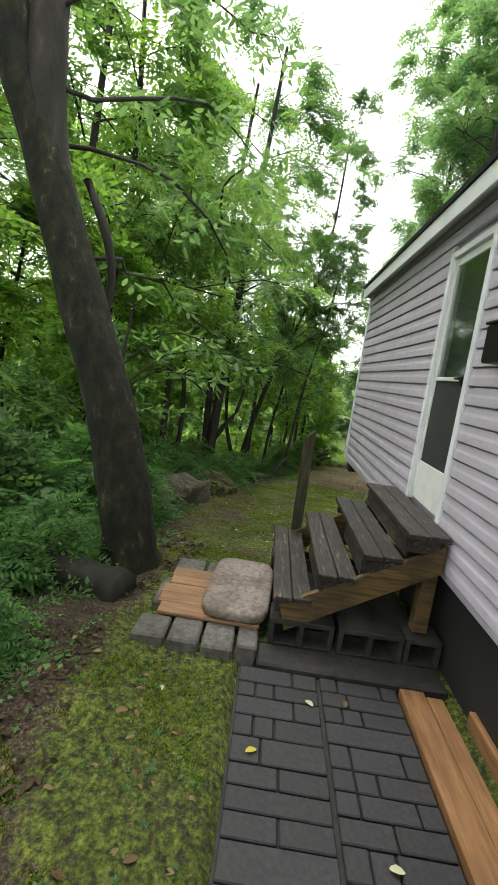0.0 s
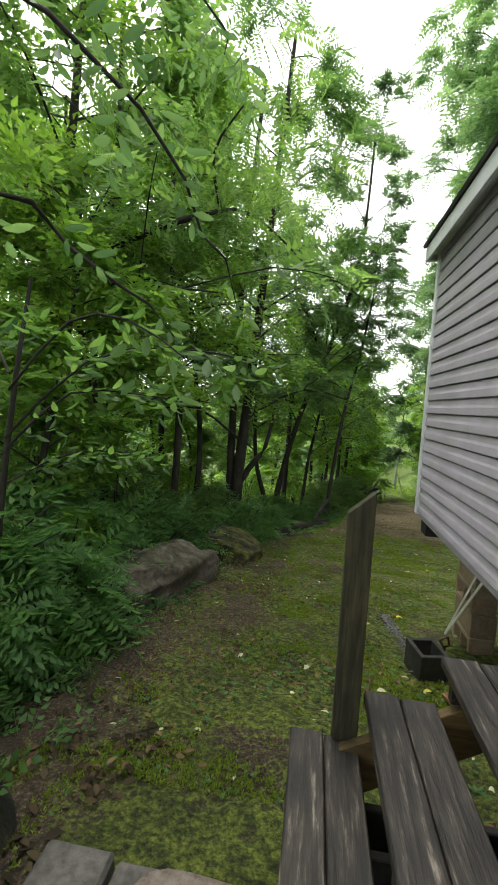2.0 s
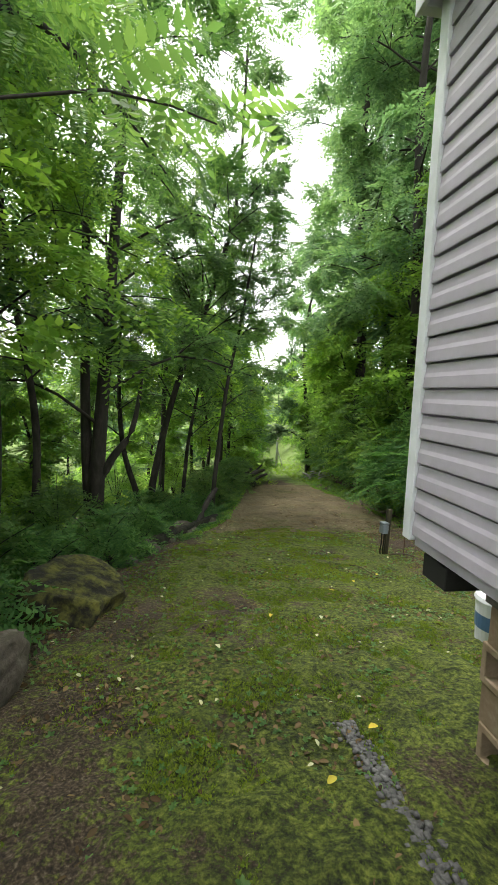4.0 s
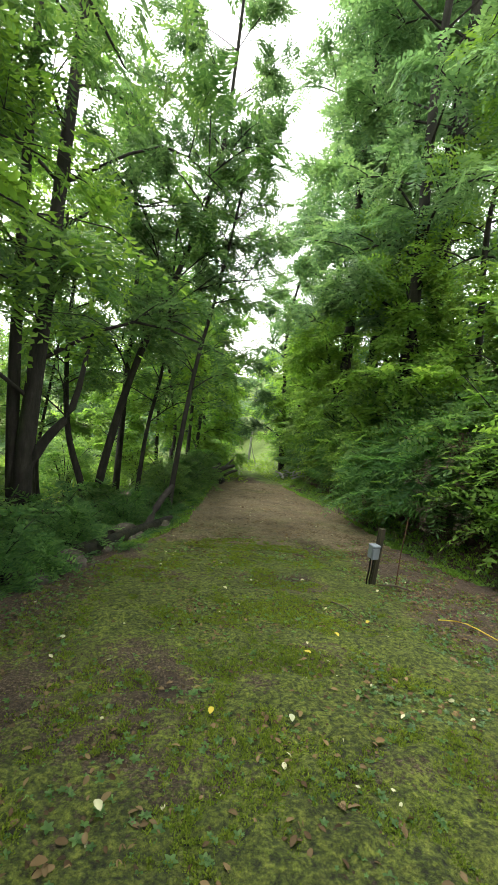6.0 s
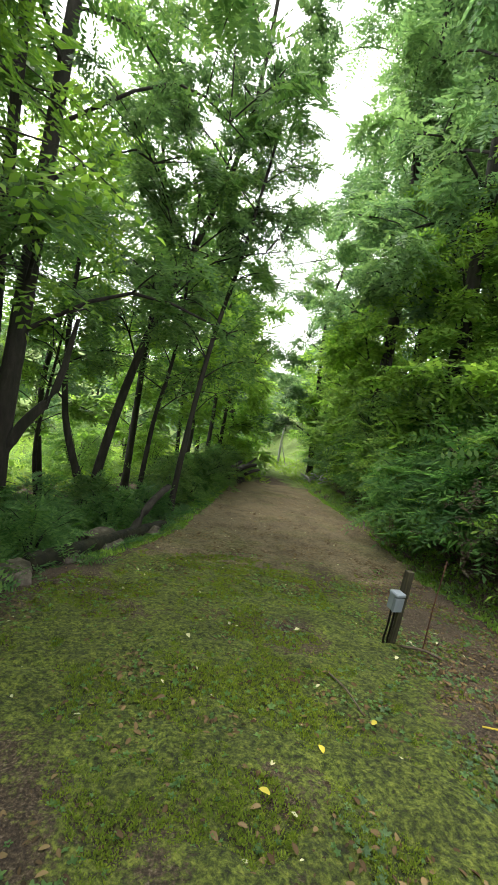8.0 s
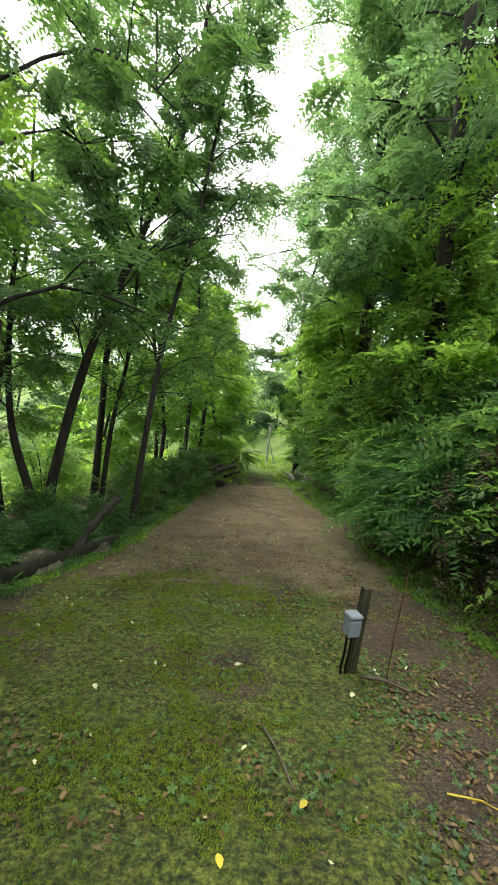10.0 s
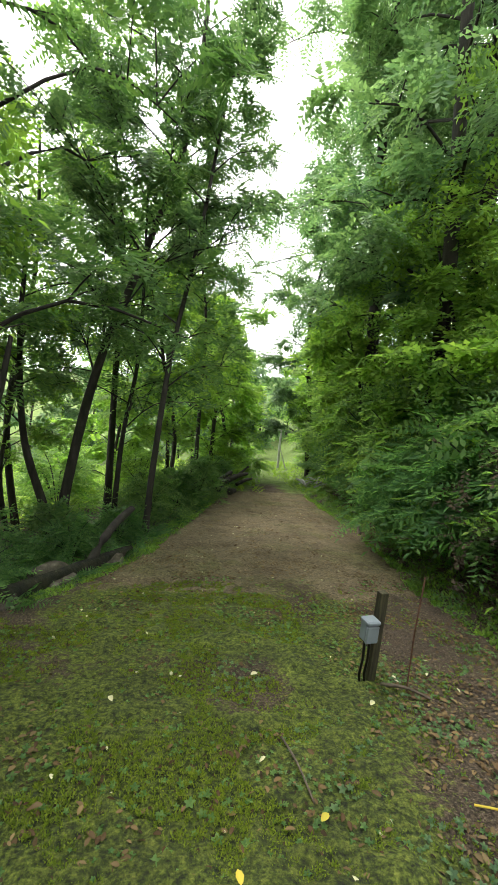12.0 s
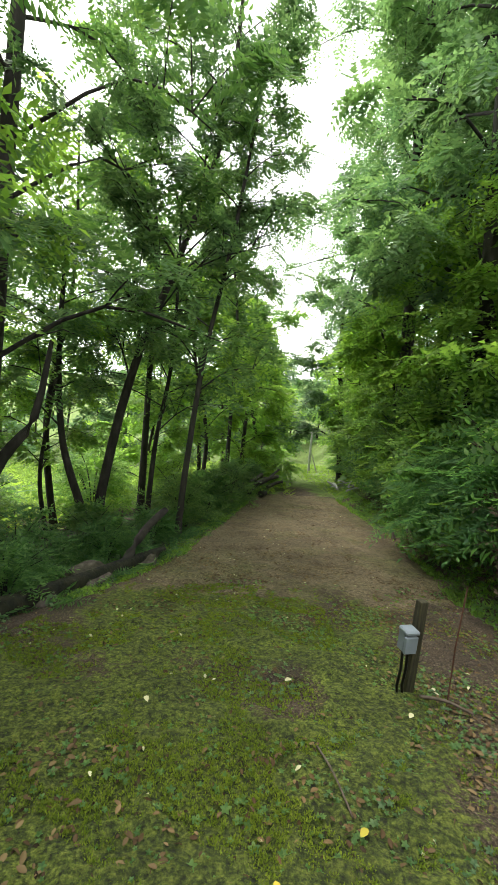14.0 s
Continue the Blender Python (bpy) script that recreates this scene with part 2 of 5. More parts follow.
def tube_arrays(pts, radii, sides=8, rough=0.0, seed=0):
    rng = np.random.default_rng(seed)
    pts = [Vector(p) for p in pts]
    V, Q = [], []
    for i, p in enumerate(pts):
        d = (pts[min(i + 1, len(pts) - 1)] - pts[max(i - 1, 0)]).normalized()
        u = d.orthogonal().normalized() if abs(d.z) < 0.9 else Vector((1, 0, 0)).cross(d).normalized()
        w = d.cross(u)
        for k in range(sides):
            a = 2 * math.pi * k / sides
            r = radii[i] * (1 + rough * (noise.noise(Vector((math.cos(a) * 1.5, math.sin(a) * 1.5, i * 0.35 + seed))) + 0.3 * rng.normal()))
            V.append(p + (u * math.cos(a) + w * math.sin(a)) * r)
    for i in range(len(pts) - 1):
        for k in range(sides):
            j = (k + 1) % sides
            Q.append((i * sides + k, i * sides + j, (i + 1) * sides + j, (i + 1) * sides + k))
    return np.array([tuple(v) for v in V]), np.array(Q)


def joined(pieces):
    V, Q, off = [], [], 0
    for v, q in pieces:
        V.append(v)
        Q.append(q + off)
        off += len(v)
    return np.concatenate(V), np.concatenate(Q)


def smooth_line(keys, count):
    """A rounded line through the keys."""
    keys = [Vector(k) for k in keys]
    out = []
    for i in range(count):
        f = i / (count - 1) * (len(keys) - 1)
        k = min(int(f), len(keys) - 2)
        a, b2, c, d = keys[max(k - 1, 0)], keys[k], keys[k + 1], keys[min(k + 2, len(keys) - 1)]
        s = f - k
        out.append(0.5 * (2 * b2 + (c - a) * s + (2 * a - 5 * b2 + 4 * c - d) * s * s + (3 * b2 - a - 3 * c + d) * s ** 3))
    return out


# ---- leaf sprays ----
def leaf_quads(base, along, side, length, width, fold=0.25, halves=True):
    n_ = along.cross(side)
    tip, m1, m2 = base + along * length - n_ * length * 0.12, base + along * length * 0.3, base + along * length * 0.66
    up = n_ * width * fold
    if halves:
        def at(f, w, h):
            return base + along * length * f - n_ * length * 0.12 * f * f + side * width * w + n_ * width * h
        v = [base, at(0.5, 0, 0), tip]
        for sg in (1, -1):
            v += [at(0.14, 0.3 * sg, fold * 0.5), at(0.45, 0.52 * sg, fold), at(0.78, 0.36 * sg, fold * 0.6)]
        return np.array([tuple(x) for x in v]), np.array([(0, 3, 4, 1), (1, 4, 5, 2), (0, 1, 7, 6), (1, 2, 8, 7)])
    mid = base + along * length * 0.5
    v = [base, mid + side * width * 0.5 + up, tip, mid - side * width * 0.5 + up]
    return np.array([tuple(x) for x in v]), np.array([(0, 1, 2, 3)])


def frond(pairs, length, leaf, width, seed, halves=False, droop=0.35, ribbed=True):
    """A feathered leaf along +x: leaflets in pairs on a drooping rib."""
    rng, out = random.Random(seed), []
    def rib(s):
        return Vector((length * s, 0, -droop * length * s * s))
    V, Q = tube_arrays([rib(0), rib(0.5), rib(1)], [0.006 * length, 0.004 * length, 0.002 * length], 3)
    if ribbed:
        out.append((V, Q))
    for i in range(pairs):
        s = 0.15 + 0.85 * i / pairs
        d = (rib(s + 0.05) - rib(s)).normalized()
        grow = 0.55 + 0.9 * math.sin(math.pi * min(1, 0.15 + 0.8 * s)) * 0.55
        for sg in (-1, 1):
            a = (d * rng.uniform(0.3, 0.6) + Vector((0, sg, rng.uniform(-0.35, 0.05)))).normalized()
            side = a.cross(Vector((0, 0, 1))).normalized()
            out.append(leaf_quads(rib(s), a, side, leaf * grow * rng.uniform(0.85, 1.1), width * grow, 0.2, halves))
    out.append(leaf_quads(rib(1), Vector((1, 0, -droop)).normalized(), Vector((0, 1, 0)), leaf * 0.7, width * 0.8, 0.2, halves))
    return joined(out)


def twig(count, length, leaf, width, seed, halves=True, spread=0.6):
    """A twig along +x with broad leaves set alternately."""
    rng, out = random.Random(seed), []
    out.append(tube_arrays([(0, 0, 0), (length * 0.5, 0, -0.02 * length), (length, 0, -0.1 * length)], [0.008 * length, 0.006 * length, 0.003 * length], 3))
    for i in range(count):
        s = 0.12 + 0.88 * i / max(1, count - 1)
        sg = 1 if i % 2 else -1
        a = Vector((rng.uniform(0.3, 0.9), sg * rng.uniform(0.4, 1.0), rng.uniform(-spread, spread * 0.35))).normalized()
        side = a.cross(Vector((rng.uniform(-0.3, 0.3), rng.uniform(-0.3, 0.3), 1))).normalized()
        out.append(leaf_quads(Vector((length * s, 0, -0.1 * length * s * s)) + a * leaf * 0.15, a, side, leaf * rng.uniform(0.7, 1.15), width * rng.uniform(0.8, 1.1), 0.18, halves))
    return joined(out)


def scattered(template, places, ways, sizes, seed=0):
    """Many copies of a spray in one pair of arrays: it starts at a place and runs along its way."""
    V, Q = template
    P, D, S = np.asarray(places, float), np.asarray(ways, float), np.asarray(sizes, float)
    rng = np.random.default_rng(seed)
    D = D / (np.linalg.norm(D, axis=1, keepdims=True) + 1e-9)
    up = np.tile((0.0, 0.0, 1.0), (len(P), 1)) + rng.normal(0, 0.3, (len(P), 3))
    Y = np.cross(up, D)
    Y /= np.linalg.norm(Y, axis=1, keepdims=True) + 1e-9
    Z = np.cross(D, Y)
    B = np.stack((D, Y, Z), axis=1)
    W = np.einsum("vk,nkc->nvc", V, B) * S[:, None, None] + P[:, None, :]
    F = Q[None, :, :] + (np.arange(len(P)) * len(V))[:, None, None]
    return W.reshape(-1, 3), F.reshape(-1, 4)


FROND = frond(8, 0.55, 0.15, 0.05, 1)
FROND_FINE = frond(11, 0.55, 0.115, 0.036, 2, droop=0.45)
FERN = frond(13, 0.6, 0.16, 0.035, 3, droop=0.5)
FROND_W = frond(6, 0.6, 0.165, 0.068, 7, droop=0.4, ribbed=False)
FROND_FAR = frond(4, 0.7, 0.34, 0.15, 8, droop=0.4, ribbed=False)
TWIG_W = frond(4, 0.5, 0.2, 0.11, 9, droop=0.25, ribbed=False)
TWIG = twig(7, 0.42, 0.15, 0.075, 4, False)
TWIG_BIG = twig(7, 0.5, 0.2, 0.078, 5, True)
TWIG_SMALL = twig(9, 0.4, 0.1, 0.055, 6, False, 0.8)


# ---- the lie of the land ----
def lane_left(y):
    return np.interp(y, (-5, 3, 6, 8, 10, 12.2, 14, 16.9, 21, 28, 40), (-0.9, -0.9, -1.0, -0.95, -0.6, 0.35, 1.05, 1.6, 2.35, 3.2, 4.2))


def lane_right(y):
    return np.interp(y, (-5, 8, 10.5, 12.6, 14, 16.3, 21.5, 28, 40), (6.5, 6.0, 4.9, 4.75, 5.0, 5.2, 5.4, 6.3, 9.0))


def land(x, y):
    x, y = np.asarray(x, float), np.asarray(y, float)
    z = -0.17 * np.clip(y - 3.3, 0, 7.3) - 0.13 * np.clip(y - 10.6, 0, 45)
    z = z + 0.02 * np.clip(y - 70, 0, 400)
    left = np.clip(lane_left(y) - x, 0, 40)
    z = z - 0.16 * np.clip(left, 0, 12) * np.clip((y - 1) / 4, 0, 1)
    z = z + 0.25 * np.clip(left - 22, 0, 60)
    right = np.clip(x - lane_right(y), 0, 40)
    z = z + 0.7 * np.clip(right - 0.1, 0, 14) * np.clip((y - 6) / 4, 0.1, 1)
    return z


def land_at(x, y):
    return float(land(x, y))


def cells(stops):
    """Grid lines whose step changes along the way."""
    out = [stops[0][0]]
    for (a, step), (b2, _) in zip(stops, stops[1:]):
        k = max(1, round((b2 - a) / step))
        out += [a + (b2 - a) * i / k for i in range(1, k + 1)]
    return np.array(out)


gx = cells(((-900, 100), (-100, 15), (-40, 3), (-10, 0.5), (-2, 0.055), (5, 0.4), (14, 2), (40, 15), (100, 100), (900, 100)))
gy = cells(((-900, 100), (-100, 15), (-30, 3), (-6, 0.4), (0.4, 0.055), (14, 0.2), (30, 1), (60, 4), (140, 20), (300, 100), (900, 100)))
X, Y = np.meshgrid(gx, gy)
Z = land(X, Y)
rough = np.array([noise.fractal(Vector((px * 1.3, py * 1.3, 0)), 0.9, 2.1, 5) for px, py in zip(X.ravel(), Y.ravel())]).reshape(X.shape)
fine = np.array([noise.noise(Vector((px * 7, py * 7, 3))) for px, py in zip(X.ravel(), Y.ravel())]).reshape(X.shape)
blots = np.array([noise.fractal(Vector((px * 0.9 + 5, py * 0.9, 8)), 1.0, 2.0, 4) for px, py in zip(X.ravel(), Y.ravel())]).reshape(X.shape)
flat = np.clip(np.maximum(np.abs(X - 0.45) - 0.7, Y - 3.4) / 0.3, 0, 1)
Z = Z + flat * (0.034 * rough + 0.03 * fine)
Z = np.where((X > 0.0) & (X < 1.25) & (Y < 2.4), Z - 0.06, Z)
me = mesh_quads("ground", np.stack((X.ravel(), Y.ravel(), Z.ravel()), 1),
                [(j * len(gx) + i, j * len(gx) + i + 1, (j + 1) * len(gx) + i + 1, (j + 1) * len(gx) + i) for j in range(len(gy) - 1) for i in range(len(gx) - 1)], M_GROUND)
me.polygons.foreach_set("use_smooth", [True] * len(me.polygons))
LL, LR = lane_left(Y), lane_right(Y)
inside = np.minimum(X - LL, LR - X)
mossy = np.clip(0.46 + 0.85 * blots + 0.2 * fine + 0.25 * np.clip(inside, -1, 1.0), 0, 1)
mossy *= np.clip((inside + 0.1) / 0.5, 0, 1) * np.clip((12.9 + 0.25 * np.sin(X * 2) - Y) / 0.5, 0, 1)
dirt_strip = np.exp(-(((X - (-0.45 + 0.06 * (Y - 6))) / 0.42) ** 2)) * np.clip((Y - 4.6) / 0.8, 0, 1) * np.clip((10.5 - Y) / 2, 0, 1)
right_litter = np.clip((X - (2.7 + 0.1 * (Y - 7))) / 0.5, 0, 1) * np.clip((Y - 6.5) / 1.0, 0, 1)
mossy = mossy * (1 - 0.65 * dirt_strip) * (1 - 0.75 * right_litter)
gravel = np.clip(0.55 + 0.5 * blots + 0.5 * np.clip(Y - 12.6, -1, 1), 0, 1) * np.clip((Y - 11.9 - 0.25 * np.sin(X * 1.7)) / 0.6, 0, 1) * np.clip((inside + 0.15) / 0.3, 0, 1) * np.clip((23.5 - Y) / 2, 0, 1)
grassy = np.clip((Y - 21) / 3, 0, 1) * (1 - 0.9 * np.exp(-((X - (LL + LR) / 2) / 0.9) ** 2) * np.clip((30 - Y) / 6, 0, 1))
grassy = np.maximum(grassy, np.clip((LL - X - 7) / 3, 0, 1))
grassy = np.maximum(grassy, 0.75 * np.clip((Y - 11.5) / 2, 0, 1) * np.exp(-((inside + 0.3) / 0.22) ** 2))
cover = np.stack((0.15 + 0.75 * mossy, gravel, grassy, np.ones_like(X)), -1).reshape(-1, 4)
ca = me.color_attributes.new("cover", "FLOAT_COLOR", "POINT")
ca.data.foreach_set("color", cover.astype(np.float32).ravel())
ground = tagged(new("ground", me), "mossy sloping yard turning into a gravel lane", "ground", kind="structure")

# ---- the house: a long home on piers with lapped siding ----
WX, WY, WB, WT = 1.2, 6.25, 0.62, 2.95
COURSE = 0.1125
DY0, DY1, DZ0, DZ1 = 2.72, 3.30, 0.87, 2.64

b.inputs["Roughness"].default_value = 0.95
gb = M_GLASS.node_tree.nodes["Principled BSDF"]
gb.inputs["Transmission Weight"].default_value = 1.0
gb.inputs["Base Color"].default_value = (0.8, 0.9, 0.85, 1)

house = thing("house", (3.4, 0, 0.3), "long single-storey house with grey vinyl siding, raised on piers", "house", kind="structure")


def house_part(name, bm, mat, parent=None, label=""):
    ob = part(name, bm, mat, parent or house, label)
    if not parent:
        ob.matrix_parent_inverse = house.matrix_basis.inverted()
    return ob


bm = box((WX + 0.03, -7, WB), (WX + 0.12, DY0, WT), 0)
box((WX + 0.03, DY1, WB), (WX + 0.12, WY - 0.02, WT), 0, bm)
box((WX + 0.03, DY0, DZ1), (WX + 0.12, DY1, WT), 0, bm)
box((WX + 0.03, DY0, WB), (WX + 0.12, DY1, DZ0), 0, bm)
# Unseen far and back walls reach below the floor, to keep light out underneath.
for lo_, hi_ in (((WX + 0.12, WY - 0.11, WB), (5.4, WY - 0.02, WT)), ((5.4, -7, -1.2), (5.5, WY - 0.02, WT)), ((WX + 0.12, -7, -0.5), (5.4, -6.9, WT))):
    house_part("wall", box(lo_, hi_, 0), M_SIDING)
wall = house_part("wall", bm, M_SIDING, label="sheathing behind the siding")
house_part("floor_deck", box((WX + 0.06, -6.9, 0.56), (5.4, WY - 0.12, WB - 0.02), 0), M_BLACK, label="black underbelly board")
house_part("skirting", box((WX + 0.085, -6.9, -0.08), (WX + 0.1, 3.35, 0.556), 0), M_BLACK, label="black skirting board under the siding")
house_part("end_beam", box((WX + 0.015, WY - 0.3, 0.455), (5.38, WY - 0.125, 0.557), 0.004), M_BLACK, label="black beam under the end wall")
for bx in (1.6, 4.53):
    house_part("floor_beam", box((bx, -6.8, 0.43), (bx + 0.14, WY - 0.32, 0.557), 0.004), M_BLACK, label="black steel floor beam")

# roof with a boxed eave
bm = bmesh.new()
prof = ((1.075, 3.003), (3.3, 3.75), (5.7, 3.0), (5.7, 3.03), (3.3, 3.79), (1.065, 3.028))
ends = [[bm.verts.new((px, yy, pz)) for px, pz in prof] for yy in (-7.2, WY + 0.1)]
for i in range(6):
    bm.faces.new((ends[0][i], ends[0][(i + 1) % 6], ends[1][(i + 1) % 6], ends[1][i]))
bm.faces.new(ends[0][::-1]), bm.faces.new(ends[1])
roof = house_part("roof", bm, M_ROOF, label="dark asphalt shingle roof")
house_part("fascia", box((1.09, -7.15, 2.87), (1.112, WY + 0.07, 3.0), 0.003), M_WHITE, label="white eave board")
house_part("soffit", box((1.114, -7.15, 2.925), (WX + 0.03, WY + 0.05, 2.94), 0.002), M_WHITE, label="white boxed eave underside")
bm = bmesh.new()
gable = [bm.verts.new((px, yy, pz)) for yy in (WY - 0.06, WY - 0.01) for px, pz in ((WX + 0.1, 2.93), (5.4, 2.93), (3.3, 3.72))]
bm.faces.new(gable[:3]), bm.faces.new(gable[3:][::-1])
for i in range(3):
    j = (i + 1) % 3
    bm.faces.new((gable[i], gable[j], gable[3 + j], gable[3 + i]))
house_part("gable", bm, M_SIDING)
house_part("rake_board", box((1.114, WY + 0.02, 2.88), (WX + 0.3, WY + 0.07, 2.995), 0.003), M_WHITE)
house_part("corner_trim", box((WX - 0.022, WY - 0.055, WB - 0.03), (WX + 0.03, WY + 0.012, 2.93), 0.004), M_WHITE, label="white vinyl corner post")
house_part("starter_strip", box((WX + 0.004, -7, WB - 0.05), (WX + 0.03, WY - 0.06, WB - 0.002), 0.002), M_SIDING, label="grey starter strip under the siding")


def siding_mesh(y0, y1):
    """One lapped course: leans outward to a rolled lower lip, with a Dutch-lap step near its top."""
    bm = bmesh.new()
    prof = ((0.026, 0.0), (0.0, 0.0), (0.0, -0.002), (-0.0095, -0.002), (-0.011, 0.003), (-0.0095, 0.046), (-0.0045, 0.064), (-0.001, COURSE - 0.011), (0.022, COURSE - 0.009), (0.026, COURSE - 0.002))
    rows_ = [[bm.verts.new((WX + px, yy, pz)) for px, pz in prof] for yy in (y0, y1)]
    k = len(prof)
    for i in range(k):
        bm.faces.new((rows_[0][i], rows_[0][(i + 1) % k], rows_[1][(i + 1) % k], rows_[1][i]))
    bm.faces.new(rows_[0][::-1]), bm.faces.new(rows_[1])
    bmesh.ops.recalc_face_normals(bm, faces=bm.faces)
    me_ = bpy.data.meshes.new("siding_course")
    bm.to_mesh(me_)
    bm.free()
    me_.materials.append(M_SIDING)
    return me_


full, far_, near_ = siding_mesh(-7, WY - 0.056), siding_mesh(DY1 + 0.055, WY - 0.056), siding_mesh(-7, DY0 - 0.055)
z = WB
while z < WT - 0.03:
    both = z + COURSE > DZ0 - 0.03 and z < DZ1 + 0.05
    for me_ in ((far_, near_) if both else (full,)):
        ob = hang("siding_course", me_, wall)
        ob.location = (0, 0, z)
    z += COURSE

# storm door with glass above, screen below, and a kick panel
door = thing("door_1", (WX, (DY0 + DY1) / 2, DZ0), "white storm door with tall glass over dark screen, closed", "door", kind="structure")
inv = door.matrix_basis.inverted()


def door_part(name, bm, mat, label="", parent=None):
    ob = part(name, bm, mat, parent or door, label)
    ob.matrix_parent_inverse = inv if not parent else Matrix()
    return ob


bm = box((WX - 0.022, DY0 - 0.055, DZ0 - 0.02), (WX + 0.05, DY0, DZ1 + 0.05), 0.004)
box((WX - 0.022, DY1, DZ0 - 0.02), (WX + 0.05, DY1 + 0.055, DZ1 + 0.05), 0.004, bm)
box((WX - 0.02, DY0, DZ1), (WX + 0.05, DY1, DZ1 + 0.05), 0.004, bm)
door_part("door_frame", bm, M_WHITE, "white brick-mould frame")
d0, d1 = DY0 + 0.004, DY1 - 0.004
for nm, a, c in (("stile", (WX + 0.004, d0, DZ0), (WX + 0.03, d0 + 0.05, DZ1 - 0.004)), ("stile", (WX + 0.004, d1 - 0.035, DZ0), (WX + 0.03, d1, DZ1 - 0.004)),
                 ("top_rail", (WX + 0.005, d0 + 0.052, DZ1 - 0.06), (WX + 0.03, d1 - 0.037, DZ1 - 0.005)), ("mid_rail", (WX + 0.003, d0 + 0.052, 1.77), (WX + 0.03, d1 - 0.037, 1.795)),
                 ("kick_panel", (WX + 0.007, d0 + 0.052, DZ0 + 0.001), (WX + 0.028, d1 - 0.037, 1.16))):
    door_part(nm, box(a, c, 0.003), M_DOOR)
door_part("glass_pane", box((WX + 0.014, d0 + 0.052, 1.797), (WX + 0.019, d1 - 0.037, DZ1 - 0.062), 0), M_GLASS, "clear reflecting glass").visible_shadow = False
door_part("screen", box((WX + 0.014, d0 + 0.052, 1.162), (WX + 0.018, d1 - 0.037, 1.768), 0), M_SCREEN, "dark insect screen")
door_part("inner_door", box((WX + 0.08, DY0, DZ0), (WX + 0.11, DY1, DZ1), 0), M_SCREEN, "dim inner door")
bm = box((WX - 0.03, d0 + 0.012, 1.74), (WX + 0.004, d0 + 0.04, 1.80), 0.004)
box((WX - 0.05, d0 + 0.012, 1.775), (WX - 0.028, d0 + 0.075, 1.79), 0.004, bm)
door_part("handle", bm, M_IRON, "black pull handle")

# porch lamp and a small box on the wall beside the door
lamp = thing("wall_lantern", (WX - 0.01, 2.3, 2.66), "black outdoor wall lantern above the door, unlit", "lamp")
bm = box((-0.02, -0.05, -0.07), (0.0, 0.05, 0.07), 0.006)
part("backplate", bm, M_IRON, lamp)
V_, Q_ = tube_arrays([(-0.02, 0, 0.02), (-0.06, 0, 0.06), (-0.11, 0, 0.04)], [0.01, 0.01, 0.01], 6)
hang("arm", mesh_quads("arm", V_, Q_, M_IRON), lamp)
bm = bmesh.new()
bmesh.ops.create_cone(bm, cap_ends=True, segments=6, radius1=0.05, radius2=0.065, depth=0.14, matrix=Matrix.Translation((-0.11, 0, -0.06)))
part("shade", bm, M_IRON, lamp)
bm = bmesh.new()
bmesh.ops.create_cone(bm, cap_ends=True, segments=6, radius1=0.08, radius2=0.015, depth=0.05, matrix=Matrix.Translation((-0.11, 0, 0.035)))
part("cap", bm, M_IRON, lamp)
mail = thing("mailbox", (WX - 0.012, 2.26, 1.96), "black metal letter box fixed to grey siding", "mailbox")
part("body", box((-0.09, -0.11, -0.1), (0.0, 0.11, 0.1), 0.01), M_IRON, mail)
part("lid", box((-0.1, -0.115, 0.1), (0.0, 0.115, 0.115), 0.004), M_IRON, mail)


# ---- piers, block, strap and bucket by the house ----
def hollow_block(w, d, h, wall_, cells_, mat, name, parent, at):
    """A concrete block with its cells open upward."""
    bm = bmesh.new()
    gap = (w - wall_ * (cells_ + 1)) / cells_
    xs = [0.0]
    for _ in range(cells_):
        xs += [xs[-1] + wall_, xs[-1] + wall_ + gap]
    xs.append(w)
    ys = (0.0, wall_, d - wall_, d)
    grid = [[[bm.verts.new((px, py, pz_)) for py in ys] for px in xs] for pz_ in (0.0, h)]

    def solid(i, j):
        return 0 <= i < len(xs) - 1 and 0 <= j < 3 and not (j == 1 and i % 2 == 1)

    for i in range(len(xs) - 1):
        for j in range(3):
            if not solid(i, j):
                continue
            for k in (0, 1):
                g = grid[k]
                bm.faces.new((g[i][j], g[i + 1][j], g[i + 1][j + 1], g[i][j + 1]) if k else (g[i][j], g[i][j + 1], g[i + 1][j + 1], g[i + 1][j]))
            for (di, dj), (p, q) in (((-1, 0), ((i, j), (i, j + 1))), ((1, 0), ((i + 1, j), (i + 1, j + 1))), ((0, -1), ((i, j), (i + 1, j))), ((0, 1), ((i, j + 1), (i + 1, j + 1)))):
                if not solid(i + di, j + dj):
                    bm.faces.new((grid[0][p[0]][p[1]], grid[0][q[0]][q[1]], grid[1][q[0]][q[1]], grid[1][p[0]][p[1]]))
    bmesh.ops.recalc_face_normals(bm, faces=bm.faces)
    sharp = [e for e in bm.edges if len(e.link_faces) == 2 and e.calc_face_angle() > 0.5]
    bmesh.ops.bevel(bm, geom=sharp, offset=0.004, segments=1, affect="EDGES")
    ob = part(name, bm, mat, parent)
    ob.matrix_basis = at
    return ob


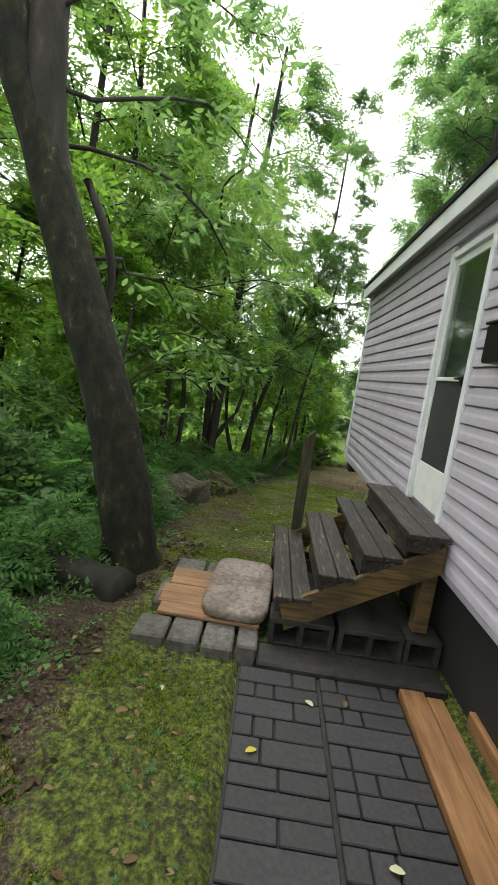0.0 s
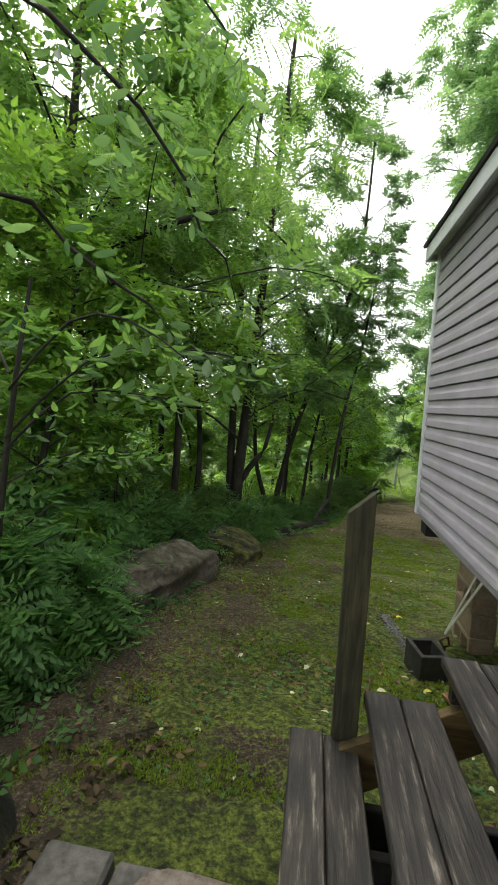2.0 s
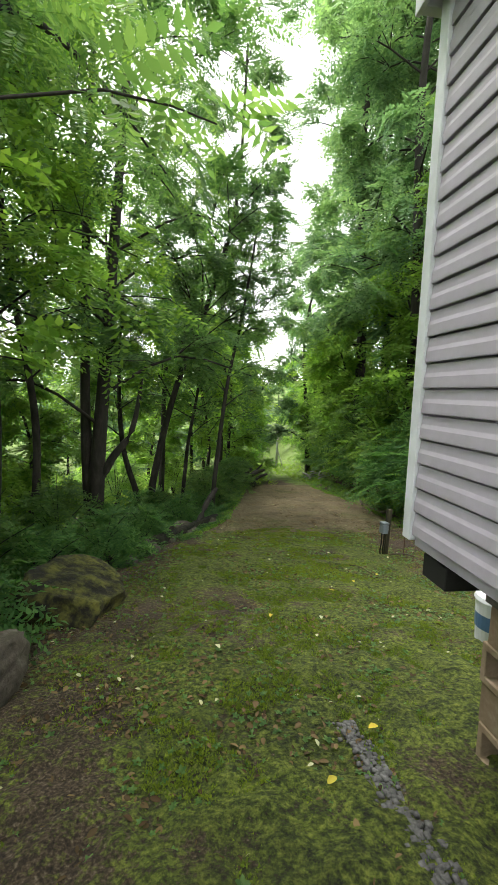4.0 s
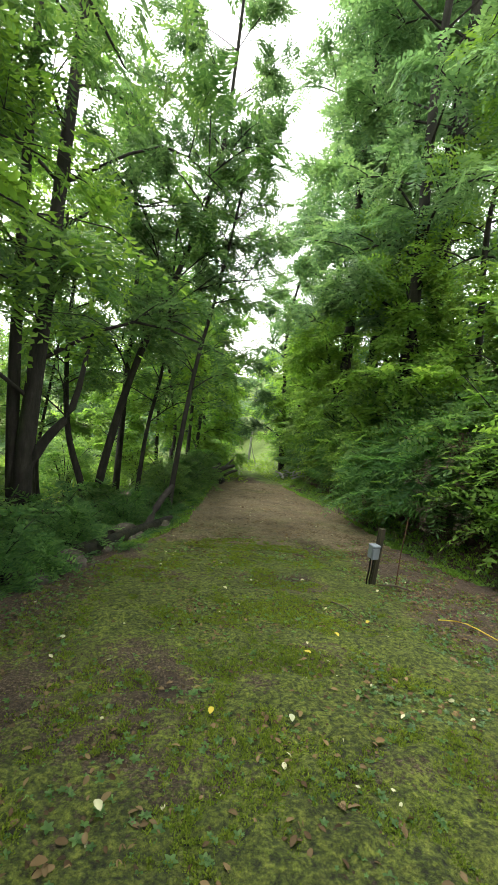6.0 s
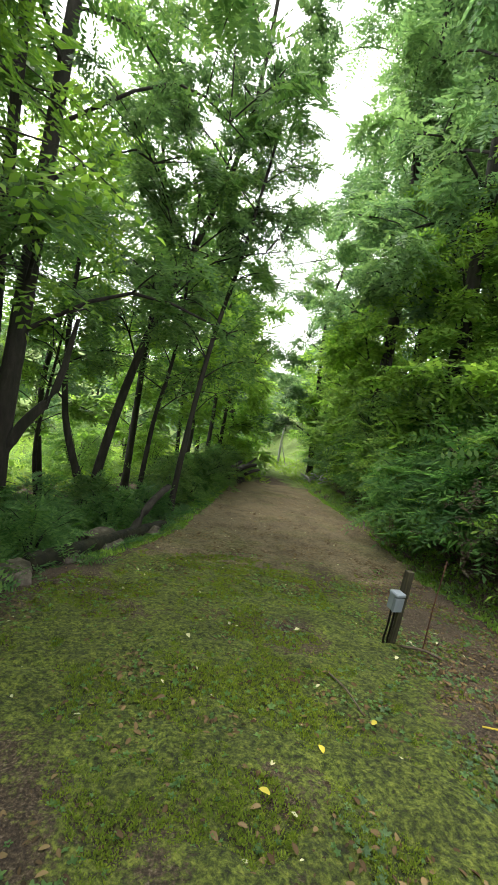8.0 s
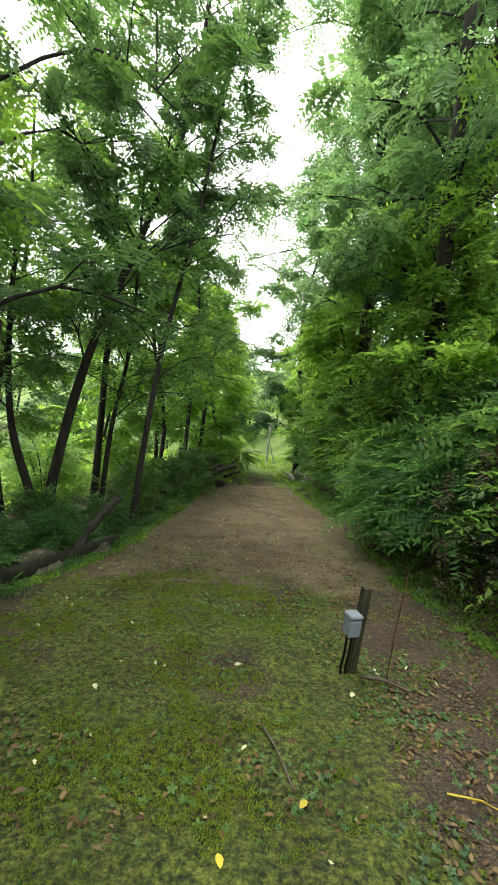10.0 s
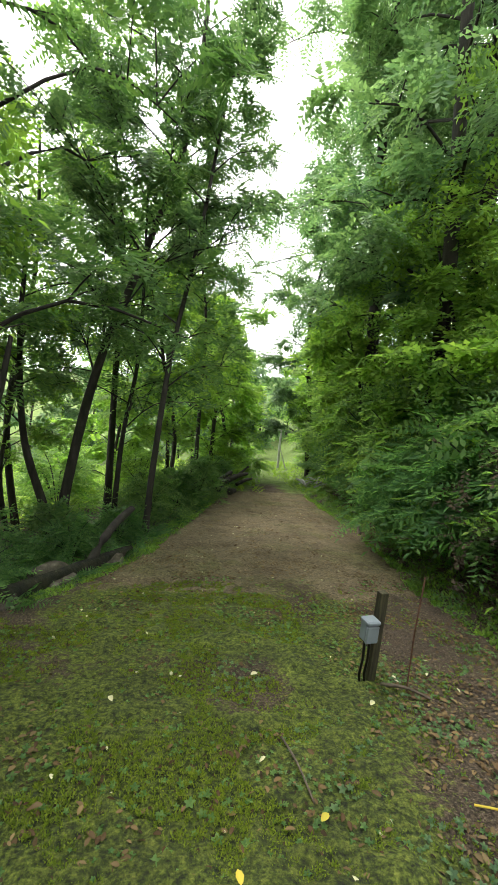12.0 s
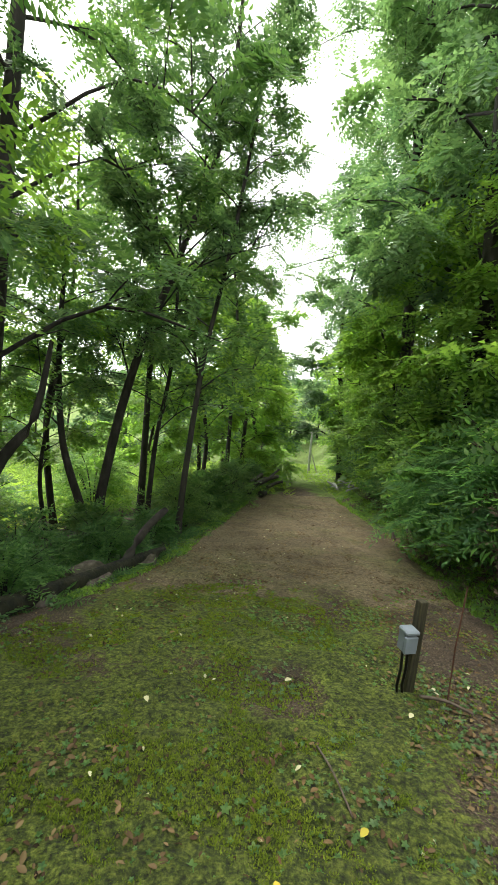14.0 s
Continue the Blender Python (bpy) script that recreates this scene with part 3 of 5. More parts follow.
def pier(x, y):
    """Blocks stacked by turns with their cells upward and with their cells to the side."""
    base = land_at(x, y) - 0.05
    p = thing("pier", (x, y, base), "stacked tan concrete block pier under the house", "pier", "house piers")
    aside = Matrix(((0, 0, 1, -0.098), (1, 0, 0, -0.2), (0, 1, 0, 0), (0, 0, 0, 1)))
    upward = pose(0.1, -0.2, 0, 0, 0, 90)
    zz, k = 0.0, 0
    while base + zz + 0.2 < 0.42:
        lift = Matrix.Translation((0.008 * (k % 2), 0.012 * (k % 3 - 1), zz))
        hollow_block(0.4, 0.2, 0.196, 0.035, 2, M_BLOCK, "block", p, lift @ (aside if k % 2 == 0 else upward))
        zz += 0.2
        k += 1
    part("cap_board", box((-0.11, -0.21, zz), (0.11, 0.21, 0.428 - base), 0.004), M_CONCRETE, p, "grey cap block")
    return p


pier(1.67, 5.94), pier(1.67, 3.6), pier(1.67, 1.2), pier(4.6, 5.9), pier(4.6, 3.2)

bz = land_at(1.05, 5.2) - 0.02
cinder = thing("cinder_block", (1.03, 5.06, bz), "grey hollow concrete block standing on the moss", "block")
hollow_block(0.21, 0.25, 0.205, 0.032, 1, M_SHADED_CONCRETE, "block_shell", cinder, pose(0, 0, 0, 0, 0, 12))

tie = thing("tie_down_strap", (1.33, 5.57, land_at(1.33, 5.57)), "white tie-down strap with a rusty ground anchor", "strap")
tb = land_at(1.33, 5.57)
for dy in (0.0, 0.05):
    bm = bmesh.new()
    a_, c_ = Vector((1.33, 5.57, tb + 0.18)), Vector((1.31, 4.8 + dy * 2.5, 0.62))
    d_ = (c_ - a_)
    s_ = Vector((0.0, 0.5, 0.35)).normalized() * 0.011
    o_ = d_.cross(s_).normalized() * 0.002
    ring = [[bm.verts.new(q + e - a_ + Vector((0, 0, 0.18))) for e in (s_ + o_, -s_ + o_, -s_ - o_, s_ - o_)] for q in (a_, c_)]
    for i in range(4):
        bm.faces.new((ring[0][i], ring[0][(i + 1) % 4], ring[1][(i + 1) % 4], ring[1][i]))
    part("strap", bm, M_STRAP, tie)
V_, Q_ = tube_arrays([(0, 0, -0.02), (0.005, 0, 0.06), (-0.03, 0, 0.12), (0.03, 0.01, 0.15), (0.04, 0, 0.09), (0.0, 0, 0.07)], [0.012] * 6, 6)
hang("anchor_hook", mesh_quads("anchor_hook", V_, Q_, M_RUST), tie, "rusty anchor hook")

pz = land_at(2.62, 7.35)
bucket = thing("paint_bucket", (2.62, 7.35, pz), "white plastic bucket with blue print, lid on, on moss", "bucket")
bm = bmesh.new()
bmesh.ops.create_cone(bm, cap_ends=True, segments=28, radius1=0.135, radius2=0.155, depth=0.36, matrix=Matrix.Translation((0, 0, 0.175)))
part("pail", bm, M_WHITE, bucket)
bm = bmesh.new()
bmesh.ops.create_cone(bm, cap_ends=False, segments=28, radius1=0.146, radius2=0.152, depth=0.12, matrix=Matrix.Translation((0, 0, 0.18)))
part("print_band", bm, M_BLUE, bucket, "blue printed band")
bm = bmesh.new()
bmesh.ops.create_cone(bm, cap_ends=True, segments=28, radius1=0.166, radius2=0.155, depth=0.03, matrix=Matrix.Translation((0, 0, 0.365)))
part("lid", bm, M_WHITE, bucket)

# ---- wooden steps to the door ----
steps = thing("wooden_steps", (0.75, 3.0, 0.0), "weathered wooden steps with four dark plank treads, leading to a door", "steps")
inv = Matrix.Translation((-0.75, -3.0, 0))


def step_part(name, bm, mat, label=""):
    bm.transform(inv)
    return part(name, bm, mat, steps, label)


TREADS = ((0.195, 0.34), (0.445, 0.52), (0.69, 0.685), (0.93, 0.85))
for i, (x0, zt) in enumerate(TREADS):
    wide = 0.24 if i < 3 else 0.255
    for j in range(2):
        a = x0 + j * (wide / 2 + 0.0005)
        step_part("tread_board", box((a, 2.4 + 0.01 * j, zt - 0.036), (a + wide / 2 - 0.003, 3.63 - 0.012 * j, zt), 0.005), M_TREAD)
    if i:
        step_part("riser", box((x0 + 0.012, 2.47, zt - 0.165), (x0 + 0.03, 3.1 if i < 3 else 3.56, zt - 0.038), 0.003), M_TREAD)


def slanted(x0, z0, x1, z1, y0, y1, depth):
    bm = bmesh.new()
    q = [(x0, z0), (x1, z1), (x1, z1 - depth), (x0 + 0.05, z0 - depth)]
    f = [[bm.verts.new((px, yy, pz_)) for px, pz_ in q] for yy in (y0, y1)]
    bm.faces.new(f[0]), bm.faces.new(f[1][::-1])
    for k in range(4):
        bm.faces.new((f[0][k], f[1][k], f[1][(k + 1) % 4], f[0][(k + 1) % 4]))
    bmesh.ops.recalc_face_normals(bm, faces=bm.faces)
    bmesh.ops.bevel(bm, geom=bm.edges[:], offset=0.003, segments=1, affect="EDGES")
    return bm


for y0 in (2.43, 3.55):
    step_part("stringer", slanted(0.24, 0.27, 1.17, 0.79, y0, y0 + 0.038, 0.17), M_STRINGER, "yellowed pine stringer")
    step_part("leg", box((1.08, y0 + 0.04, 0.2), (1.17, y0 + 0.12, 0.8), 0.004), M_STRINGER)
    for x0, zt in TREADS:
        step_part("cleat", box((x0 + 0.02, y0 + 0.002, zt - 0.12), (x0 + 0.2, y0 + 0.036, zt - 0.038), 0.002), M_TREAD)
bm = box((0.34, 3.6, -0.1), (0.43, 3.64, 1.2), 0.003)
for v in bm.verts:
    if v.co.z > 1.1:
        v.co.z += (v.co.x - 0.385) * 0.9
step_part("newel_post", bm, M_NEWEL, "greenish treated board post with a slanted top")

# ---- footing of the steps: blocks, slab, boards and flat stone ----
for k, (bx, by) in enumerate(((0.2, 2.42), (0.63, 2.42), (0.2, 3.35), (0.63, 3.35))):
    fb = thing("footing_block", (bx, by, -0.01), "shade-darkened grey hollow block under wooden steps", "block", "footing blocks")
    hollow_block(0.4, 0.19, 0.19, 0.032, 2, M_SHADED_CONCRETE, "block_shell", fb, pose(0, 0.19, 0, 90, 0, 0) if k < 2 else pose(0, 0, 0))
fb = thing("footing_block", (1.04, 2.42, -0.01), "shade-darkened grey hollow block under wooden steps", "block", "footing blocks")
hollow_block(0.22, 0.19, 0.19, 0.032, 1, M_SHADED_CONCRETE, "block_shell", fb, pose(0, 0.19, 0, 90, 0, 0))
tagged(part("threshold_slab", box((0.14, 2.2, -0.04), (1.24, 2.4, 0.025), 0.012), M_SHADED_CONCRETE), "narrow grey concrete slab before the steps", "slab", kind="structure")
tagged(part("slab_under_steps", box((0.22, 2.63, -0.05), (1.2, 3.34, 0.09), 0.012), M_SHADED_CONCRETE), "rough concrete slab lying under the steps", "slab", kind="structure")
for k, (x0, x1, y0, y1, h) in enumerate(((-0.62, -0.42, 2.23, 2.45, 0.07), (-0.40, -0.215, 2.22, 2.46, 0.072), (-0.195, -0.01, 2.21, 2.46, 0.07), (0.012, 0.135, 2.25, 2.46, 0.075),
                                         (-0.56, -0.33, 3.04, 3.32, 0.06), (-0.31, -0.09, 3.06, 3.3, 0.062), (-0.07, 0.12, 3.06, 3.26, 0.06), (-0.6, -0.42, 2.6, 2.95, 0.066), (-0.3, -0.1, 2.55, 2.9, 0.068), (-0.05, 0.12, 2.6, 2.9, 0.068))):
    lo, hi = -0.12, h
    ob = part("paving_block", box((x0, y0, lo), (x1, y1, hi), 0.012), M_CONCRETE)
    tagged(ob, "light grey concrete paving block under boards" if k != 3 else "pale new concrete paving block under boards", "paving block", "paving blocks")
tagged(part("lower_block_row", box((-0.64, 2.27, -0.2), (0.14, 2.44, -0.02), 0.01), M_CONCRETE), "buried course of grey blocks", "block")
boards = thing("board_platform", (-0.2, 2.75, 0.07), "five short reddish planks laid as a landing", "boards")
for j in range(5):
    y0 = 2.44 + j * 0.126
    bm = box((-0.54 - 0.01 * (j % 2), y0, 0.074), (0.12, y0 + 0.121, 0.098), 0.004)
    bm.transform(Matrix.Translation((0.2, -2.75, -0.07)) @ Matrix.Rotation(radians(0.4 * (j % 3 - 1)), 4, "Z"))
    part("plank", bm, M_PLANK_X, boards)
# flat stone with rounded corners
bm = bmesh.new()
rim = []
for k in range(40):
    a = 2 * math.pi * k / 40
    ca_, sa_ = math.cos(a), math.sin(a)
    r = 1 / (abs(ca_ / 0.225) ** 5 + abs(sa_ / 0.4) ** 5) ** 0.2
    r *= 1 + 0.03 * noise.noise(Vector((ca_ * 2, sa_ * 2, 1)))
    rim.append((ca_ * r, sa_ * r))
rings = []
for s, zz in ((0.97, 0), (1.0, 0.02), (1.0, 0.05), (0.97, 0.066), (0.9, 0.074), (0.5, 0.076)):
    rings.append([bm.verts.new((px * s, py * s, zz + (0.004 * noise.noise(Vector((px * 9, py * 9, s))) if zz > 0.03 else 0))) for px, py in rim])
for a, c in zip(rings, rings[1:]):
    for k in range(40):
        bm.faces.new((a[k], a[(k + 1) % 40], c[(k + 1) % 40], c[k]))
bm.faces.new(rings[-1]), bm.faces.new(rings[0][::-1])
stone = tagged(part("stepping_stone", bm, M_STONE, smooth=True), "pale pitted flat stone with rounded corners on planks", "stone")
stone.matrix_basis = pose(-0.02, 2.83, 0.1, 0, 0, -3)

# planks along the house
for k, (x0, x1, z0, z1, y0, y1) in enumerate(((0.95, 1.085, -0.03, 0.03, -2.0, 2.17), (1.09, 1.18, -0.03, 0.026, -1.6, 2.14), (1.25, 1.285, -0.05, 0.09, -2.0, 2.0))):
    tagged(part("plank", box((x0, y0, z0), (x1, y1, z1), 0.005), M_PLANK), ("reddish sawn plank lying along the paved walk" if k < 2 else "reddish plank set on edge beside the walk"), "plank", "planks by the walk")
ob = tagged(part("offcut", box((-0.06, -0.12, 0), (0.06, 0.12, 0.022), 0.003), M_PLANK), "short reddish plank offcut on the ground", "plank")
ob.matrix_basis = pose(1.2, 4.72, land_at(1.2, 4.72) + 0.01, 3, 0, 25)
ob = tagged(part("offcut", box((-0.06, -0.16, 0), (0.06, 0.16, 0.022), 0.003), M_PLANK), "short reddish plank offcut leaning under steps", "plank")
ob.matrix_basis = pose(0.75, 3.72, -0.02, 35, 0, 10)


# ---- rocks ----
def rock(name, at, size, turn, mat, label, seed, level=5):
    bm = bmesh.new()
    bmesh.ops.create_icosphere(bm, subdivisions=level, radius=1.0)
    for v in bm.verts:
        p = v.co.copy()
        r = 1 + 0.28 * noise.noise(p * 1.1 + Vector((seed, 0, 0))) + 0.13 * noise.noise(p * 2.7 + Vector((0, seed, 0))) - 0.12 * abs(noise.noise(p * 4.5)) + 0.06 * noise.noise(p * 9) + 0.05 * abs(noise.noise(p * 17))
        q = p * r
        for k in range(3):
            lim = 0.66 + 0.16 * noise.noise(p * 2.0 + Vector((seed, k, 3)))
            if abs(q[k]) > lim:
                q[k] = math.copysign(lim + (abs(q[k]) - lim) * 0.25, q[k])
        v.co = (q.x * size[0], q.y * size[1], q.z * size[2])
    ob = tagged(part(name, bm, mat, smooth=True), label, "rock", "rocks by the yard")
    ob.matrix_basis = pose(*at, *turn)
    return ob


rock("boulder", (-1.38, 6.35, -0.5), (0.46, 1.2, 0.52), (-5, 6, -17), M_ROCK, "long grey weathered boulder half sunk in leaf litter", 3)
rock("boulder", (-0.98, 8.55, -0.86), (0.6, 0.7, 0.42), (-6, 14, -20), M_ROCK_MOSS, "blocky boulder with a moss-covered top", 9)
rng = random.Random(11)
for k in range(6):
    yy = 9.8 + k * 0.75
    s = rng.uniform(0.14, 0.3)
    xx = float(lane_left(yy)) - 0.25 - rng.random() * 0.3
    rock("edge_stone", (xx, yy, land_at(xx, yy) + 0.02), (s, s * 1.2, s * 0.7), (rng.random() * 20, 0, rng.random() * 90), M_ROCK, "dark mossy stone at the woodland edge", 20 + k, 3)

# ---- utility post, rod, far pole ----
ux, uy = 3.25, 10.6
uz = land_at(ux, uy)
up = thing("utility_post", (ux, uy, uz), "short weathered wooden post with a grey outlet box", "post")
bm = box((-0.036, -0.03, -0.1), (0.036, 0.03, 0.73), 0.004)
part("post", bm, M_NEWEL, up)
obx = part("outlet_box", box((-0.15, -0.06, 0.36), (-0.05, 0.02, 0.52), 0.008), M_BOXGREY, up, "grey plastic outlet box")
part("cover", box((-0.155, -0.085, 0.355), (-0.045, -0.06, 0.49), 0.008), M_BOXGREY, obx)
part("hood", box((-0.158, -0.09, 0.5), (-0.042, 0.022, 0.535), 0.01), M_BOXGREY, obx, "sloped grey hood")
for dx in (-0.125, -0.08):
    V_, Q_ = tube_arrays([(dx, -0.03, 0.37), (dx + 0.005, -0.035, 0.2), (dx - 0.01, -0.04, 0.08), (dx + 0.03, -0.02, -0.05)], [0.011] * 4, 6)
    hang("cable", mesh_quads("cable", V_, Q_, M_IRON), up, "dark cable")
up.matrix_basis = pose(ux, uy, uz, 0, 3, 14)
rx_, ry_ = 3.47, 10.42
rod = tagged(new("metal_rod", mesh_quads("metal_rod", *tube_arrays([(0, 0, -0.1), (0.01, 0.01, 0.45), (0.05, 0.03, 0.9)], [0.006] * 3, 6), M_RUST)), "thin rusty iron rod stuck in the ground", "rod")
rod.matrix_basis = Matrix.Translation((rx_, ry_, land_at(rx_, ry_)))
fx, fy = 6.7, 36.5
pole = thing("marker_pole", (fx, fy, land_at(fx, fy)), "pale weathered pole with a short crossbar beside the lane", "pole")
hang("pole_shaft", mesh_quads("pole_shaft", *tube_arrays([(0, 0, -0.2), (0, 0, 1.4), (0.05, 0, 3.0)], [0.09, 0.08, 0.07], 8), M_POLE), pole)
hang("crossbar", mesh_quads("crossbar", *tube_arrays([(-0.25, 0, 2.75), (0.35, 0, 2.85)], [0.04, 0.04], 6), M_POLE), pole)
hang("stay", mesh_quads("stay", *tube_arrays([(0.03, 0, 1.6), (0.6, 0, -0.1)], [0.04, 0.04], 6), M_POLE), pole)


# ---- timber lying about ----
def log(name, a, c, r, label, bend=0.0, mat=None, seed=0, category="log"):
    a, c = Vector(a), Vector(c)
    mid = (a + c) / 2 + Vector((0, 0, bend))
    pts = smooth_line((a, mid, c), 9)
    V_, Q_ = tube_arrays([p - a for p in pts], [r * (1 - 0.3 * k / 8) for k in range(9)], 9, 0.12, seed)
    caps = np.array([(3, 2, 1, 0), (5, 4, 3, 0), (7, 6, 5, 0)])
    e = len(V_) - 9
    ob = tagged(new(name, mesh_quads(name, V_, np.concatenate((Q_, caps, caps[:, ::-1] + e)), mat or M_TWIG)), label, category)
    ob.location = a
    return ob


log("fallen_log", (-0.5, 11.6, land_at(0.1, 11.6) + 0.0), (0.75, 14.0, land_at(1, 14.0) + 0.06), 0.11, "dark fallen log among ferns at the lane edge", 0.0, M_BARK_MOSS, 3)
log("broken_snag", (0.3, 13.2, land_at(0.4, 13.2)), (0.75, 14.1, land_at(0.75, 14.1) + 0.75), 0.07, "dark broken branch propped on a fallen log", 0.12, M_BARK, 4)
log("fallen_log", (-0.82, 2.72, 0.03), (-1.7, 2.95, 0.06), 0.15, "black rotten log lying against the big tree", 0.0, M_BARK, 8)
rng = random.Random(5)
for k in range(16):
    yy = 20.5 + rng.random() * 3.2
    xx = 2.35 + (yy - 20.5) * 0.16 + rng.uniform(-0.5, 0.35)
    zz = land_at(3.0, yy) + 0.1 + 0.5 * rng.random() * max(0, 1 - abs(xx - 2.6))
    log("stacked_log", (xx, yy, zz), (xx + rng.uniform(-0.6, 0.7), yy + rng.uniform(0.5, 1.6), zz + rng.uniform(-0.1, 0.3)), rng.uniform(0.05, 0.12), "dark rotting log in a heap beside the lane", 0.03, M_BARK, k)
for k in range(12):
    yy = 22 + rng.random() * 2.4
    xx = 5.5 + rng.uniform(-0.1, 0.9)
    zz = land_at(xx, yy) + 0.05 + 0.3 * rng.random()
    log("cut_branch", (xx, yy, zz), (xx + rng.uniform(-0.9, 0.9), yy + rng.uniform(-0.5, 0.7), zz + rng.uniform(-0.05, 0.25)), rng.uniform(0.02, 0.045), "pale cut branch in a brush pile", 0.05, M_POLE, k)
for a, c, r in (((2.42, 9.9, 0), (2.5, 9.4, 0), 0.007), ((5.1, 15.9, 0), (5.25, 16.5, 0.1), 0.03), ((3.3, 10.5, 0), (3.6, 10.3, 0), 0.013), ((4.2, 9.2, 0), (4.6, 9.0, 0), 0.012), ((0.62, 4.6, 0), (0.7, 5.0, 0), 0.006)):
    log("stick", (a[0], a[1], land_at(a[0], a[1]) + a[2] + r), (c[0], c[1], land_at(c[0], c[1]) + c[2] + r), r, "crooked dead stick on the ground", 0.03, M_TWIG, int(a[0] * 10), "stick")


stem_z = land_at(3.55, 9.3)
stem = tagged(new("dry_stem", mesh_quads("dry_stem", *tube_arrays(smooth_line(((3.3, 9.35, land_at(3.3, 9.35) + 0.03), (3.5, 9.25, stem_z + 0.05), (3.6, 9.0, stem_z + 0.06), (3.62, 8.8, stem_z + 0.08)), 9), [0.006] * 9, 5), M_YELLOW)), "curved yellow dry stem lying on litter", "stem")


# ---- trees ----
def grow(seed, trunk, radius, limbs, reach, spray, per_limb, size, start=0.4, rise=0.5, droop=0.3, sides=9, twigs=3, rough=0.08):
    """Arrays of a tree's wood, limbs and leaves. trunk: keys of its line; limbs leave it above the share start."""
    rng = random.Random(seed)
    line = smooth_line(trunk, 22)
    rad = [radius * (1.35 if i == 0 else 1.12 if i == 1 else 1.0) * (1 - 0.82 * (i / 21) ** 0.9) + 0.012 for i in range(22)]
    wood = [tube_arrays(line, rad, sides, rough, seed)]
    arms, P, D, S = [], [], [], []
    total = sum((line[i + 1] - line[i]).length for i in range(21))
    turn = rng.random() * 6.28
    for k in range(limbs):
        f = start + (1 - start) * (k + 0.5) / limbs
        i = min(20, int(f * 21))
        p = line[i]
        turn += 2.4 + rng.uniform(-0.5, 0.5)
        out = Vector((math.cos(turn), math.sin(turn), rise * rng.uniform(0.5, 1.4))).normalized()
        L = reach * (1.0 - 0.5 * max(0, (f - start) / (1 - start)) ** 2.0) * rng.uniform(0.7, 1.15)
        keys = [p, p + out * L * 0.5 + Vector((0, 0, 0.06 * L)), p + out * L + Vector((rng.uniform(-0.15, 0.15) * L, rng.uniform(-0.15, 0.15) * L, -droop * L * 0.5))]
        arm = smooth_line(keys, 7)
        r0 = rad[i] * 0.27
        arms.append(tube_arrays(arm, [r0 * (1 - 0.8 * q / 6) + 0.004 for q in range(7)], 5, 0.05, k))
        own = [arms.pop()]
        subs = [arm]
        for _ in range(twigs):
            q = rng.uniform(0.3, 0.95)
            j = min(5, int(q * 6))
            b0 = arm[j]
            dirn = (out + Vector((rng.uniform(-1, 1), rng.uniform(-1, 1), rng.uniform(-0.4, 0.5)))).normalized()
            Ls = L * rng.uniform(0.25, 0.5)
            sub = smooth_line((b0, b0 + dirn * Ls * 0.6 + Vector((0, 0, 0.04)), b0 + dirn * Ls - Vector((0, 0, droop * Ls * 0.4))), 5)
            own.append(tube_arrays(sub, [r0 * 0.35 * (1 - 0.75 * q2 / 4) + 0.003 for q2 in range(5)], 4, 0, k))
            subs.append(sub)
        arms.append(own)
        for _ in range(per_limb):
            sub = rng.choice(subs)
            f2 = rng.uniform(0.25, 1.0) ** 0.7 * (len(sub) - 1)
            j = min(int(f2), len(sub) - 2)
            b0 = sub[j].lerp(sub[j + 1], f2 - j)
            d = (sub[j + 1] - sub[j]).normalized() * 0.5 + Vector((rng.gauss(0, 0.6), rng.gauss(0, 0.6), rng.gauss(-0.05, 0.3)))
            P.append(tuple(b0 + Vector((rng.gauss(0, 0.14), rng.gauss(0, 0.14), rng.gauss(0, 0.12))) * size))
            D.append(tuple(d))
            S.append(size * rng.uniform(0.7, 1.25))
    return joined(wood), arms, scattered(spray, P, D, S, seed)


def tree(name, at, label, category, leaf, bark, group="", kind="", **kw):
    t = thing(name, at, label, category, group, kind)
    wood, arms, leaves = grow(**kw)
    trunk_me = mesh_quads("trunk", *wood, bark)
    trunk_me.polygons.foreach_set("use_smooth", [True] * len(trunk_me.polygons))
    hang("trunk", trunk_me, t)
    for own in arms:
        if len(own) < 5:
            hang("limb", mesh_quads("limb", *joined(own), bark), t)
            continue
        limb = hang("limb", mesh_quads("limb", *own[0], bark), t)
        for piece in own[1:]:
            hang("twig", mesh_quads("twig", *piece, bark), limb)
    hang("crown", mesh_quads("crown", *leaves, leaf), t)
    return t


def planted(x, y):
    return (x, y, land_at(x, y) - 0.06)


# the big leaning tree beside the walk
bigz = land_at(-1.0, 3.25) - 0.1
big = thing("leaning_tree", (-1.0, 3.25, bigz), "big leaning trunk with mossy bark beside the walk", "tree")
k0 = -bigz
wood = tube_arrays(smooth_line(((0.03, 0, 0), (0.0, 0, 0.3 + k0 * 0.5), (-0.12, 0, 0.8 + k0), (-0.28, 0, 1.4 + k0), (-0.56, 0.0, 2.15 + k0), (-0.88, 0.05, 3.05 + k0), (-1.25, 0.1, 4.2 + k0), (-1.5, 0.2, 7.5)), 34),
                   [0.31 if i == 0 else 0.265 if i < 3 else 0.235 - 0.0035 * i for i in range(34)], 24, 0.09, 2)
tm = mesh_quads("trunk", *wood, M_BARK_MOSS)
tm.polygons.foreach_set("use_smooth", [True] * len(tm.polygons))
hang("trunk", tm, big)
